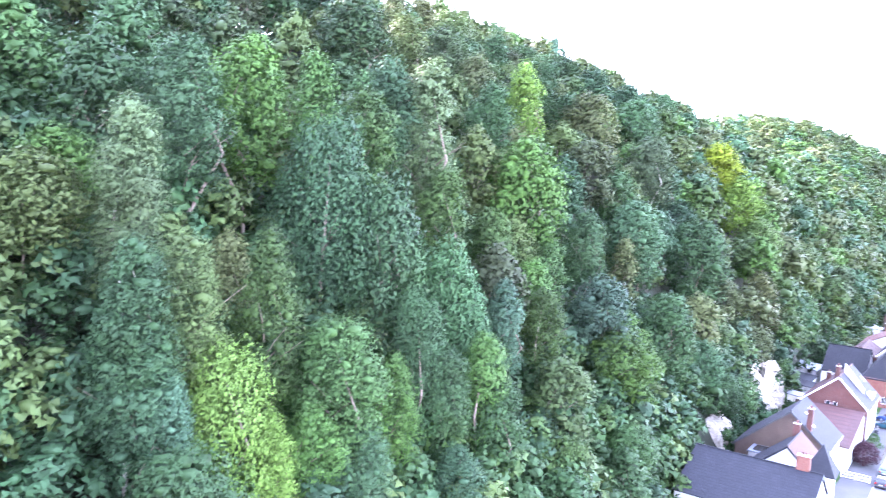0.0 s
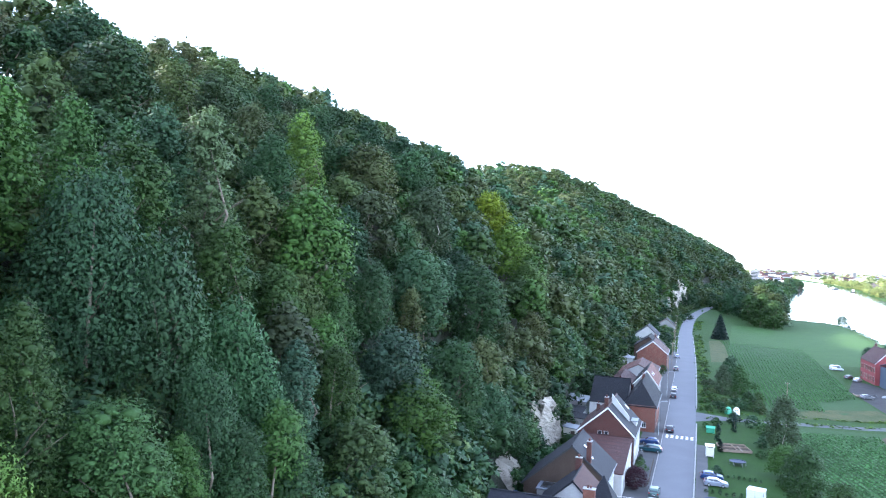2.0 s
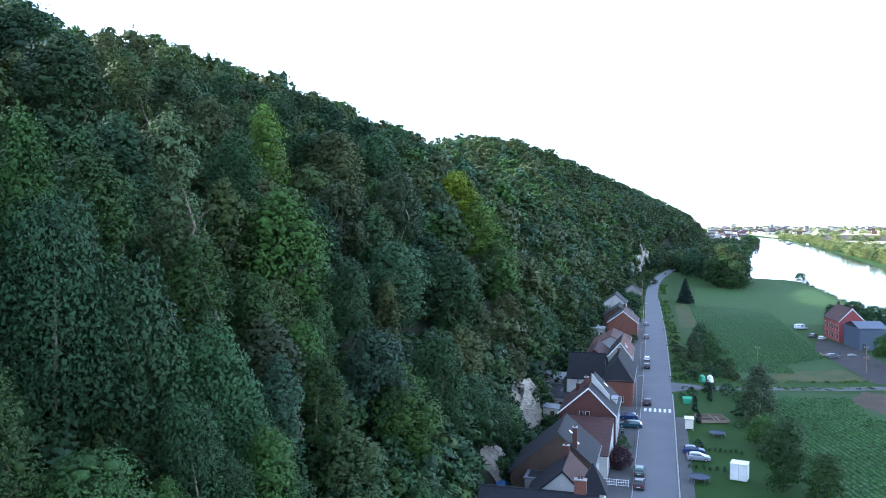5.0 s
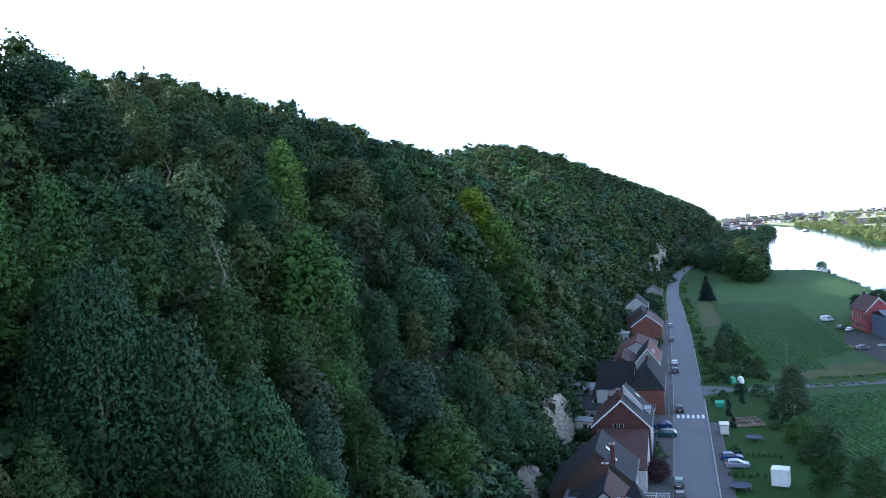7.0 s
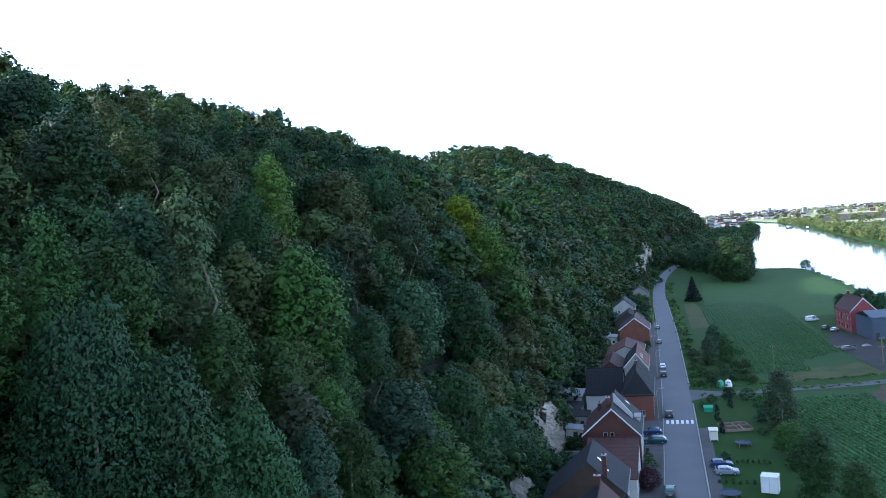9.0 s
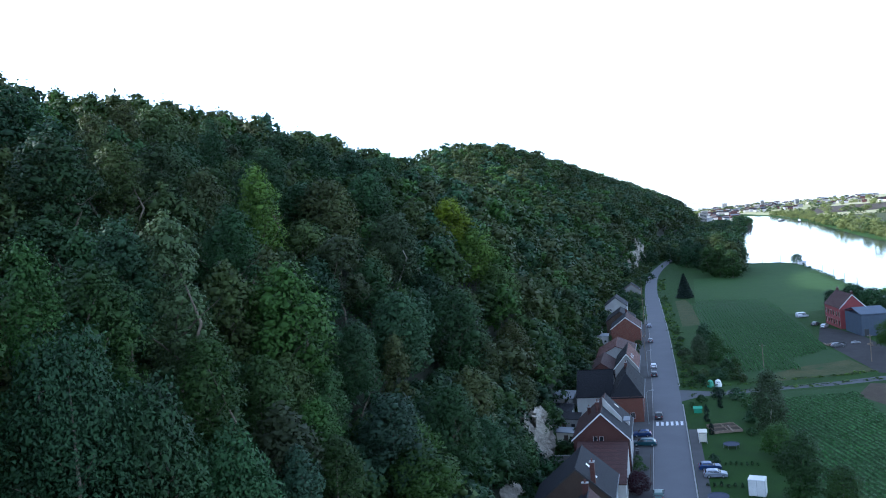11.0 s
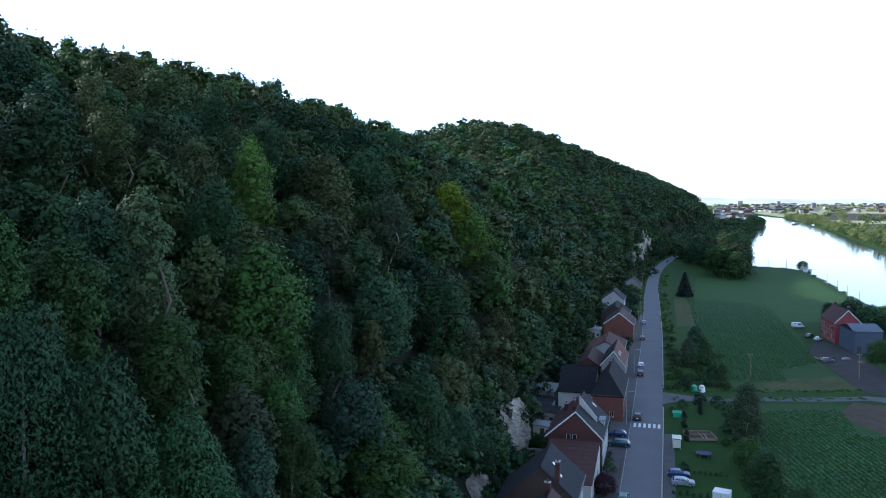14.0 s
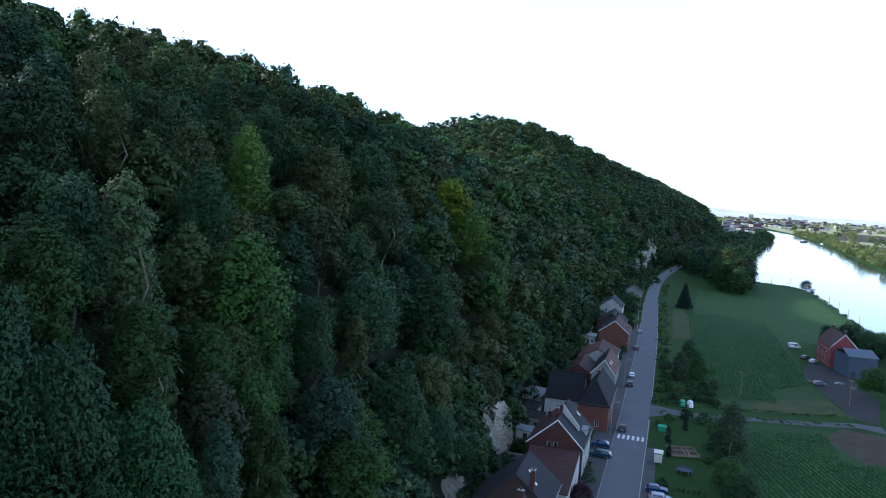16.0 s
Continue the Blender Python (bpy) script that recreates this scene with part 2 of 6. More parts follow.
def mesh_part(name, verts, faces, material, parent=None, label="", smooth=False):
    me = bpy.data.meshes.new(name)
    me.from_pydata([tuple(v) for v in verts] if not isinstance(verts, np.ndarray) else verts.tolist(), [], faces if isinstance(faces, list) else faces.tolist())
    me.materials.append(material)
    if smooth:
        me.polygons.foreach_set("use_smooth", [True] * len(me.polygons))
    ob = new(name, me)
    if parent is not None:
        ob.parent = parent
    if label:
        ob["label"] = label
    return ob


def thing(name, m, label, category, group="", kind=""):
    ob = new(name)
    ob.matrix_basis = m
    return tagged(ob, label, category, group, kind)


def add_box(bm, x0, y0, z0, x1, y1, z1, m=None):
    vs = [Vector((x, y, z)) for z in (z0, z1) for y in (y0, y1) for x in (x0, x1)]
    if m is not None:
        vs = [m @ v for v in vs]
    v = [bm.verts.new(p) for p in vs]
    for f in ((0, 2, 3, 1), (4, 5, 7, 6), (0, 1, 5, 4), (2, 6, 7, 3), (0, 4, 6, 2), (1, 3, 7, 5)):
        bm.faces.new([v[i] for i in f])


def box(x0, y0, z0, x1, y1, z1, bevel=0.0):
    bm = bmesh.new()
    add_box(bm, x0, y0, z0, x1, y1, z1)
    if bevel:
        bmesh.ops.bevel(bm, geom=list(bm.edges), offset=bevel, segments=1, affect="EDGES")
    return bm


def add_tube(bm, pts, radii, sides=6):
    rings = []
    for i, p in enumerate(pts):
        p = Vector(p)
        d = (Vector(pts[min(i + 1, len(pts) - 1)]) - Vector(pts[max(i - 1, 0)])).normalized()
        q = d.to_track_quat("Z", "Y")
        rings.append([bm.verts.new(p + q @ Vector((radii[i] * math.cos(a), radii[i] * math.sin(a), 0))) for a in (2 * math.pi * k / sides for k in range(sides))])
    for a, b in zip(rings, rings[1:]):
        for k in range(sides):
            bm.faces.new((a[k], a[(k + 1) % sides], b[(k + 1) % sides], b[k]))
    bm.faces.new(rings[0][::-1])
    bm.faces.new(rings[-1])


def tube(pts, radii, sides=6):
    bm = bmesh.new()
    add_tube(bm, pts, radii, sides)
    return bm


def prism(outline, z0, z1):
    bm = bmesh.new()
    a = [bm.verts.new((x, y, z0)) for x, y in outline]
    b = [bm.verts.new((x, y, z1)) for x, y in outline]
    bm.faces.new(a[::-1])
    bm.faces.new(b)
    n = len(a)
    for i in range(n):
        bm.faces.new((a[i], a[(i + 1) % n], b[(i + 1) % n], b[i]))
    bmesh.ops.recalc_face_normals(bm, faces=list(bm.faces))
    return bm


def smooth01(t):
    t = np.clip(t, 0, 1)
    return t * t * (3 - 2 * t)


# ---------- terrain ----------
U = 1.25        # metres to one unit of the sketch plan in which the slope was laid out


def plan(v, at, to):
    return np.interp(np.asarray(v, float), U * np.array(at, float), U * np.array(to, float))


def road_x(y):
    """Centre line of the road: nearly straight along the houses, then bending towards the river."""
    y = np.asarray(y, float)
    at, to = [0, 150, 240, 300, 353, 420, 470, 534, 640], [0, 0, -0.9, -2.3, -3.6, -3.3, -0.6, 6, 24]
    return sum(plan(y + s, at, to) for s in (-24, -12, 0, 12, 24)) / 5


def foot_x(y):
    """Foot of the wooded slope."""
    return plan(y, [-80, 40, 110, 300, 400, 533, 650, 800, 1200, 1500], [-12, -15, -20, -22, -19, -9, 3, 22, 62, 84])


def hill_h(y):
    """Height of the slope's top edge."""
    return plan(y, [-80, 0, 60, 110, 180, 235, 280, 315, 350, 450, 620, 900, 1200, 1350, 1600], [43, 45.8, 52.2, 55.0, 57.5, 55.5, 53.5, 42, 41.5, 50, 65, 60.5, 51, 41, 6])


def bank_near(y):
    return plan(y, [-400, 200, 470, 486, 496, 505, 560, 800, 1200, 1500, 1900], [82, 79, 80, 74, 58, 50, 56, 78, 140, 160, 90])


def bank_far(y):
    return plan(y, [-400, 200, 600, 700, 1100, 1350, 1500, 1900], [175, 165, 160, 164, 196, 205, 205, 150])


def terrain(x, y):
    x, y = np.broadcast_arrays(np.asarray(x, float), np.asarray(y, float))
    d = foot_x(y) - x
    prof = np.interp(d / U, [0, 1.5, 4, 12, 25, 45, 70, 110, 150, 300], [0, 0.03, 0.10, 0.27, 0.56, 0.76, 0.975, 1.12, 1.20, 1.25])
    z = prof * hill_h(y)
    z = z + 18 * np.exp(-((y - 620 * U) / (140 * U)) ** 2) * np.clip((d / U - 45) / 70, 0, 1)     # wooded knoll behind the edge
    lump = 1.6 * np.sin(x * 0.11 + y * 0.05) * np.sin(y * 0.07 - x * 0.03)
    z = z + lump * np.clip(d / 25, 0, 1)
    e = np.clip((x - 4) / 40, 0, 1)
    z = np.where(d < 0, -1.3 * e, z)
    nb, fb = bank_near(y), bank_far(y)
    cut = np.minimum(x - nb, fb - x)
    on = (y > -375) & (y < 2375)
    z = np.where(on, z - 4.2 * smooth01((cut + 4) / 7), z)
    return z


def gz(x, y):
    return float(terrain(x, y))


def axis(*runs):
    out = []
    for a, b, s in runs:
        out += list(np.arange(a, b, s))
    return np.array(out)


def sheet(name, xs, ys, zfun, material, keep=None, label="", kind="structure", parent=None):
    X, Y = np.meshgrid(xs, ys)
    Z = zfun(X, Y)
    nx, ny = len(xs), len(ys)
    V = np.stack([X, Y, Z], -1).reshape(-1, 3)
    i = (np.arange(ny - 1)[:, None] * nx + np.arange(nx - 1)[None]).reshape(-1)
    F = np.stack([i, i + 1, i + nx + 1, i + nx], -1)
    if keep is not None:
        c = V[F].mean(1)
        F = F[keep(c[:, 0], c[:, 1])]
    ob = mesh_part(name, V, F, material, parent, "", True)
    return tagged(ob, label, "", "", kind)


GX = axis((-4500, -600, 400), (-600, -140, 20), (-140, -34, 3), (-34, 0, 1.0), (0, 110, 2.0), (110, 280, 4), (280, 600, 40), (600, 4601, 400))
GY = axis((-600, -60, 60), (-60, 20, 5), (20, 380, 4), (380, 800, 6), (800, 1900, 20), (1900, 2500, 50), (2500, 4901, 400))
ground = sheet("ground", GX, GY, lambda x, y: terrain(x, y), GRASS, None, "rough green meadow ground along the river valley")
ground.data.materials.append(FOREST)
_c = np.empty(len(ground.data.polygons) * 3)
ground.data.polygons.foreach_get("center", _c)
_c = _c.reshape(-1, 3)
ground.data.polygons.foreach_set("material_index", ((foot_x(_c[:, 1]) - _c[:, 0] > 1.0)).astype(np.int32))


def ribbon(name, material, xa, xb, y0, y1, step, lift, label, centre=road_x, n=2):
    """A strip along the road between two offsets from its centre line."""
    ys = np.arange(y0, y1 + 0.01, step)
    V, F = [], []
    for y in ys:
        c = float(centre(y))
        for k in range(n):
            x = c + xa + (xb - xa) * k / (n - 1)
            V.append((x, y, gz(x, y) + lift if lift < 0.05 else lift))
    for i in range(len(ys) - 1):
        for k in range(n - 1):
            a = i * n + k
            F.append((a, a + 1, a + n + 1, a + n))
    return tagged(mesh_part(name, V, F, material), label, "", "", "structure")


def water_sheet():
    ys = np.concatenate([np.arange(-375, 560, 20), np.arange(560, 660, 5), np.arange(660, 2376, 20)])
    V = [(x, y, -3.0) for y in ys for x in (float(bank_near(y)) - 3, float(bank_far(y)) + 3)]
    F = [(2 * i, 2 * i + 1, 2 * i + 3, 2 * i + 2) for i in range(len(ys) - 1)]
    return tagged(mesh_part("water", V, F, WATER), "smooth wide river reflecting a bright sky", "", "", "structure")


water_sheet()
ribbon("road", ASPHALT, -3.45, 3.45, -150, 800, 4, 0.045, "pale worn grey asphalt village road")
ribbon("parking_strip", PAVING, -8.2, -3.45, -50, 345, 4, 0.03, "grey paved parking strip before the houses")
ribbon("verge_pavement", PAVING, 3.85, 6.0, 110, 172, 3, 0.03, "narrow grey concrete pavement beside the lawn")


# ---------- trees ----------
def leaf_quads(P, N, size, rng, droop=0.0, slim=0.62):
    """Leaf sprays at points P, facing N."""
    n = len(P)
    T = rng.normal(size=(n, 3))
    if droop:
        T = T * (1 - droop) + np.array([0, 0, -1.0]) * droop * 1.6
    T -= N * (T * N).sum(1, keepdims=True)
    T /= np.linalg.norm(T, axis=1, keepdims=True) + 1e-9
    B = np.cross(N, T)
    s = size * rng.uniform(0.6, 1.35, (n, 1))
    q = T * (0.5 + droop * 0.4)
    V = np.stack([P - T * s * 0.45 + B * s * 0.6 * slim, P - T * s * 0.35 - B * s * 0.6 * slim, P + q * s], 1).reshape(-1, 3)
    return V, np.arange(n * 3).reshape(-1, 3)


_bm = bmesh.new()
bmesh.ops.create_icosphere(_bm, subdivisions=0, radius=1.0)
ICO_V = np.array([v.co[:] for v in _bm.verts])
ICO_F = np.array([[v.index for v in f.verts] for f in _bm.faces])
_bm.free()


def crown_data(seed, shape="round", lobes=16, leaves=3000, leaf=0.42, fine=True):
    """Crown of unit size: about 1 wide, 1 high from z 0 to 1. Lobes of leaves round the limbs, with gaps between them."""
    rng = np.random.default_rng(seed)
    L = []
    for k in range(lobes):
        u = (k + 0.5) / lobes
        a = k * 2.39996 + rng.uniform(-0.4, 0.4)
        if shape == "tall":
            z = 0.10 + 0.80 * u
            env = 0.36 * (math.sin(math.pi * min(1, 0.16 + 0.86 * u)) ** 0.7)
            r = rng.choice((0.08, 0.11, 0.15, 0.19))
        elif shape == "weeping":
            z = 0.25 + 0.62 * u
            env = 0.40 * math.cos(u * 1.35) ** 0.7
            r = rng.uniform(0.12, 0.19)
        elif shape == "cone":
            z = 0.06 + 0.86 * u
            env = 0.42 * (1 - u) ** 0.9
            r = 0.05 + 0.15 * (1 - u)
        else:
            z = 0.20 + 0.64 * u
            env = 0.36 * math.sin(math.pi * (0.20 + 0.72 * u)) ** 0.8
            r = rng.choice((0.075, 0.10, 0.14, 0.185))
        d = env * math.sqrt(rng.uniform(0.35, 1.0))
        L.append((d * math.cos(a), d * math.sin(a), z + rng.uniform(-0.04, 0.04), r))
    if shape == "round":
        L.append((0, 0, 0.84, 0.15))
    if shape == "tall":
        L.append((0.02, 0, 0.93, 0.09))
    L = np.array(L)
    C = L[:, :3]
    R = L[:, 3] * (30 / len(L)) ** 0.22
    zs = {"tall": 0.66, "weeping": 0.95, "cone": 0.7}.get(shape, 0.66)
    S = rng.uniform(0.65, 1.35, (len(L), 3)) * np.array([1, 1, zs])      # each bough has its own build
    pick = rng.choice(len(L), size=leaves * 3, p=R ** 2 / (R ** 2).sum())
    D = rng.normal(size=(leaves * 3, 3))
    D[:, 2] = D[:, 2] * 0.9 + 0.35
    D /= np.linalg.norm(D, axis=1, keepdims=True)
    P = C[pick] + D * R[pick][:, None] * S[pick] * np.clip(rng.normal(0.92, 0.20, (leaves * 3, 1)), 0.4, 1.28)
    P[:, 2] -= 0.35 * np.hypot(P[:, 0] - C[pick][:, 0], P[:, 1] - C[pick][:, 1])      # boughs bend down towards their ends
    keep = np.ones(len(P), bool)
    for c, r, e in zip(C, R, S):
        q = (P - c) / (r * e)
        keep &= ((q ** 2).sum(1) > 0.30)
    P, D = P[keep][:leaves], D[keep][:leaves]
    N = D * 0.55 + np.array([0, 0, 0.55]) + rng.normal(size=D.shape) * 0.42
    N /= np.linalg.norm(N, axis=1, keepdims=True)
    droop = 0.42 if shape == "weeping" else 0.0
    if shape == "weeping":
        P = P - np.array([0, 0, 1.0]) * (rng.uniform(0, 1, (len(P), 1)) ** 2) * 0.09
        N[:, 2] *= 0.5
        N /= np.linalg.norm(N, axis=1, keepdims=True)
    own = pick[keep][:leaves]
    V, F = leaf_quads(P, N, leaf, rng, droop, 0.55 if shape == "weeping" else 0.66)
    M = np.repeat(C[own], 3, 0)                       # lobe middle of each corner
    Q = np.repeat(P, 3, 0) - M
    O = np.repeat(P, 3, 0) - np.array([0, 0, 0.42])     # outward from the whole crown
    O = O / (np.linalg.norm(O, axis=1, keepdims=True) + 1e-9)
    Q = Q / (np.linalg.norm(Q, axis=1, keepdims=True) + 1e-9) * 0.58 + O * 0.58 + np.repeat(N, 3, 0) * 0.42
    iv, jf = ICO_V, ICO_F
    for c, r, e in zip(C, R, S):
        jit = 1 + rng.normal(size=(len(iv), 1)) * 0.16
        cv = c + iv * jit * r * (0.14 if shape == "weeping" else 0.34 if leaves > 5000 else 0.46) * e
        F = np.concatenate([F, jf + len(V)], 0)
        V = np.concatenate([V, cv], 0)
        M = np.concatenate([M, np.tile(c, (len(iv), 1))], 0)
        Q = np.concatenate([Q, iv], 0)
    Q /= np.linalg.norm(Q, axis=1, keepdims=True) + 1e-9
    return V, F, M, Q


def shaped(data, w, h):
    """Crown of width w and height h whose lobes stay round."""
    V, F, M, Q = data[:4]
    k = w ** 0.6 * h ** 0.4
    return M * np.array([w, w, h]) + (V - M) * np.array([k, k, k ** 0.7 * h ** 0.3])


def leafy(name, V, F, Q, material):
    """Mesh of leaves that are shaded as rounded clumps."""
    me = bpy.data.meshes.new(name)
    me.from_pydata(V.tolist(), [], F.tolist())
    me.polygons.foreach_set("use_smooth", [True] * len(me.polygons))
    me.normals_split_custom_set_from_vertices(Q.tolist())
    me.materials.append(material)
    return me


def crown_mesh(name, data, w, h, material):
    return leafy(name, shaped(data, w, h), data[1], data[3], material)


def trunk_bm(h, r, rng, limbs=5, lean=0.0):
    bm = bmesh.new()
    pts = [(0, 0, -1.5), (lean * 0.1, 0, h * 0.25), (lean * 0.5 + rng.uniform(-0.2, 0.2), rng.uniform(-0.2, 0.2), h * 0.6), (lean, 0, h)]
    add_tube(bm, pts, [r * 1.35, r, r * 0.72, r * 0.2], 7)
    for k in range(limbs):
        z = h * rng.uniform(0.35, 0.75)
        a = rng.uniform(0, 6.28)
        l = h * rng.uniform(0.16, 0.28)
        add_tube(bm, [(lean * z / h * 0.7, 0, z), (l * 0.5 * math.cos(a), l * 0.5 * math.sin(a), z + l * 0.45), (l * math.cos(a), l * math.sin(a), z + l * 0.8)], [r * 0.42, r * 0.26, r * 0.08], 5)
    return bm


# unit crowns at three levels of detail: near, middle, far
CLOSE, NEAR, MID, FAR = {}, {}, {}, {}
for _k, (_s, _n) in enumerate((("round", 4), ("tall", 3), ("weeping", 2))):
    for _j in range(_n):
        _seed = 100 * _k + _j + 7
        NEAR[_s, _j] = crown_data(_seed, _s, 64, 7000, 0.031, False)
        CLOSE[_s, _j] = crown_data(_seed, _s, 90, 15500, 0.0205, False)
        MID[_s, _j] = crown_data(_seed, _s, 38, 2800, 0.047, False)
for _j in range(4):
    FAR[_j] = crown_data(900 + _j, "round", 8, 250, 0.118, None)
    FAR[_j + 8] = crown_data(980 + _j, "round", 4, 60, 0.22, None)
    FAR[_j + 4] = crown_data(950 + _j, ("round", "tall", "round", "round")[_j], 15, 640, 0.080, None)
MESHES = {}


def tree(x, y, top, w, h, shape="round", var=0, leaf="green", level=0, base=None, name="tree", label="", category="tree", group="", bark=None, crown_from=0.25, turn=0.0):
    """A tree whose crown's top is at height top; it stands on the ground below."""
    z0 = gz(x, y) if base is None else base
    total = top - z0
    key = (shape, var, leaf, level, round(w / h, 1))
    src = (CLOSE, NEAR, MID)[level + 1][shape, var]
    if key not in MESHES:
        me = crown_mesh("crown", src, w / h, 1.0, LEAF[leaf])
        MESHES[key] = me
    t = thing(name, pose(x, y, z0, 0, 0, turn), label or "broad-leaved tree with a dense green crown on the slope", category, group)
    crown = new("crown", MESHES[key])
    crown.parent = t
    crown.matrix_basis = Matrix.Translation((0, 0, total - h)) @ Matrix.Diagonal((h, h, h, 1))
    rng = random.Random(int(x * 13 + y * 7))
    tk = ("trunk", int(total / 4), bark is not None)
    if tk not in MESHES:
        bm = trunk_bm(1.0, 0.011, rng, 4 if bark is None else 0, 0.02)
        me = bpy.data.meshes.new("trunk")
        bm.to_mesh(me)
        bm.free()
        me.materials.append(bark or BARK)
        MESHES[tk] = me
    tr = new("trunk", MESHES[tk])
    tr.parent = t
    q = total - h * 0.25
    tr.matrix_basis = Matrix.Diagonal((q, q, q, 1))
    return t


taken = []


def slope_tree(x, y, top, w, h, shape, var, leaf, label):
    """A tree of the slope that stands out by its crown: crown top, width and crown height."""
    d = math.hypot(x - 2, y + 6)
    tree(x, y, top, w, h, shape, var, leaf, -1 if d < 62 else 0 if d < 260 else 1, None, "tree", label, "tree", "trees on the slope", BARK_PALE if "pale stems" in label else None, turn=x * 47.0 + y * 31.0)
    taken.append((x / U, y / U, w / U))


slope_tree(-93.8, 91.6, 79.7, 13.8, 17.2, "round", 0, "deep", "large dark green tree on the skyline of the slope")
slope_tree(-67.8, 70.0, 67.4, 11.6, 17.1, "round", 1, "deep", "broad dark green tree below the skyline")
slope_tree(-76.4, 88.6, 73.4, 5.2, 17.9, "round", 2, "brown", "loose-crowned tree with gaps on the skyline")
slope_tree(-94.7, 120.0, 80.8, 7.5, 18.7, "round", 3, "brown", "thin-topped ragged tree on the skyline")
slope_tree(-99.4, 137.5, 82.9, 15.2, 17.2, "round", 0, "olive", "broad domed olive-green tree on the skyline")
slope_tree(-68.6, 82.8, 67.7, 7.6, 17.1, "round", 2, "olive", "yellowish olive tree high on the slope")
slope_tree(-71.5, 96.6, 68.8, 10.5, 17.1, "round", 1, "olive", "round-topped olive-green tree high on the slope")
slope_tree(-63.8, 95.0, 63.8, 8.4, 17.2, "round", 3, "brown", "brownish olive tree high on the slope")
slope_tree(-85.8, 135.5, 77.7, 7.3, 17.9, "tall", 0, "deep", "dark spiky-topped tree on the skyline")
slope_tree(-91.7, 158.8, 78.4, 15.2, 18.3, "round", 2, "deep", "dark green round tree on the skyline")
slope_tree(-92.0, 180.1, 79.8, 14.9, 18.8, "round", 3, "deep", "dark green skyline tree with a ragged top")
slope_tree(-84.5, 184.2, 76.8, 14.2, 19.0, "round", 0, "deep", "dark green tree along the hill's edge")
slope_tree(-86.0, 211.4, 76.8, 14.3, 21.3, "round", 1, "deep", "dark green tree along the hill's edge")
slope_tree(-71.3, 130.5, 70.2, 9.9, 17.1, "round", 1, "green", "green tree just below the skyline")
slope_tree(-62.3, 108.9, 63.9, 8.5, 17.0, "tall", 2, "lime", "yellowish green tall tree high on the slope")
slope_tree(-52.8, 83.8, 57.5, 7.4, 17.2, "round", 3, "green", "green tree between taller neighbours")
slope_tree(-46.4, 60.1, 55.5, 8.4, 19.5, "tall", 1, "birch", "tall tapering grey-green tree rising from the slope")
slope_tree(-48.6, 55.8, 55.9, 6.8, 17.1, "round", 0, "blue", "bluish green tree with loose boughs")
slope_tree(-46.6, 50.0, 51.7, 7.4, 15.4, "round", 2, "green", "green tree in the shade of taller ones")
slope_tree(-47.9, 43.9, 54.3, 5.0, 16.8, "round", 3, "bright", "fresh yellowish green tree near the slope's top")
slope_tree(-62.5, 137.0, 63.9, 15.2, 21.3, "round", 2, "brown", "broad brownish green tree on the upper slope")
slope_tree(-53.0, 148.2, 55.6, 13.2, 18.8, "round", 1, "birch", "dull green tree with bare pale stems below")
slope_tree(-64.8, 166.1, 65.9, 12.7, 16.9, "round", 3, "deep", "dark green tree below the hill's edge")
slope_tree(-44.5, 80.2, 49.9, 13.3, 22.2, "round", 0, "bright", "large fresh green tree with layered boughs")
slope_tree(-54.9, 203.6, 59.3, 14.2, 18.3, "round", 0, "yellow", "bright yellow-green tree standing out of the wood")
slope_tree(-48.9, 203.4, 50.5, 15.2, 20.2, "round", 1, "lime", "light olive-green tree below a yellow-green one")
slope_tree(-41.7, 198.8, 39.9, 13.7, 19.2, "round", 3, "lime", "light green tree among darker crowns")
slope_tree(-39.9, 142.0, 39.8, 15.2, 21.2, "round", 2, "green", "broad rounded green tree on the middle slope")
slope_tree(-41.1, 111.6, 42.0, 12.5, 18.3, "round", 1, "blue", "bluish dark green tree on the middle slope")
slope_tree(-40.1, 91.0, 40.0, 7.7, 14.0, "round", 3, "deep", "dark green tree in a hollow of the slope")
slope_tree(-32.5, 81.4, 31.8, 10.3, 14.0, "round", 0, "silver", "rounded tree with silvery green leaves on the lower slope")
slope_tree(-30.9, 102.5, 28.5, 11.0, 16.9, "round", 1, "green", "dense rounded green tree above the house roofs")
slope_tree(-29.7, 81.4, 25.3, 11.9, 11.5, "round", 3, "bright", "fresh green tree with yellowish tufts near the foot")
slope_tree(-40.6, 38.5, 47.6, 9.8, 21.3, "weeping", 0, "deep", "tall green tree with long drooping boughs")
slope_tree(-37.8, 43.3, 41.9, 9.4, 18.4, "weeping", 1, "deep", "dark green tree with hanging branches")
slope_tree(-35.4, 50.0, 36.5, 8.2, 15.7, "weeping", 0, "deep", "dark green drooping tree on the lower slope")
slope_tree(-33.9, 50.8, 32.5, 7.7, 13.7, "weeping", 1, "deep", "dark green tree with hanging branches near the foot")
slope_tree(-33.6, 58.6, 31.7, 5.8, 11.5, "tall", 0, "silver", "pale silvery green young tree near the foot")
slope_tree(-33.0, 66.1, 31.3, 6.1, 12.4, "round", 2, "green", "fresh green tree on the lower slope")
slope_tree(-40.3, 55.6, 44.1, 6.6, 14.7, "round", 2, "green", "green tree beside a taller tapering one")
slope_tree(-33.9, 170.4, 27.5, 11.8, 16.0, "tall", 1, "brown", "slim brownish green tree at the foot of the slope")
slope_tree(-37.4, 226.8, 33.4, 15.2, 18.4, "round", 0, "olive", "olive-green tree above the back gardens")
slope_tree(-33.6, 268.3, 26.0, 15.2, 16.0, "round", 2, "olive", "olive-green tree above the back gardens")
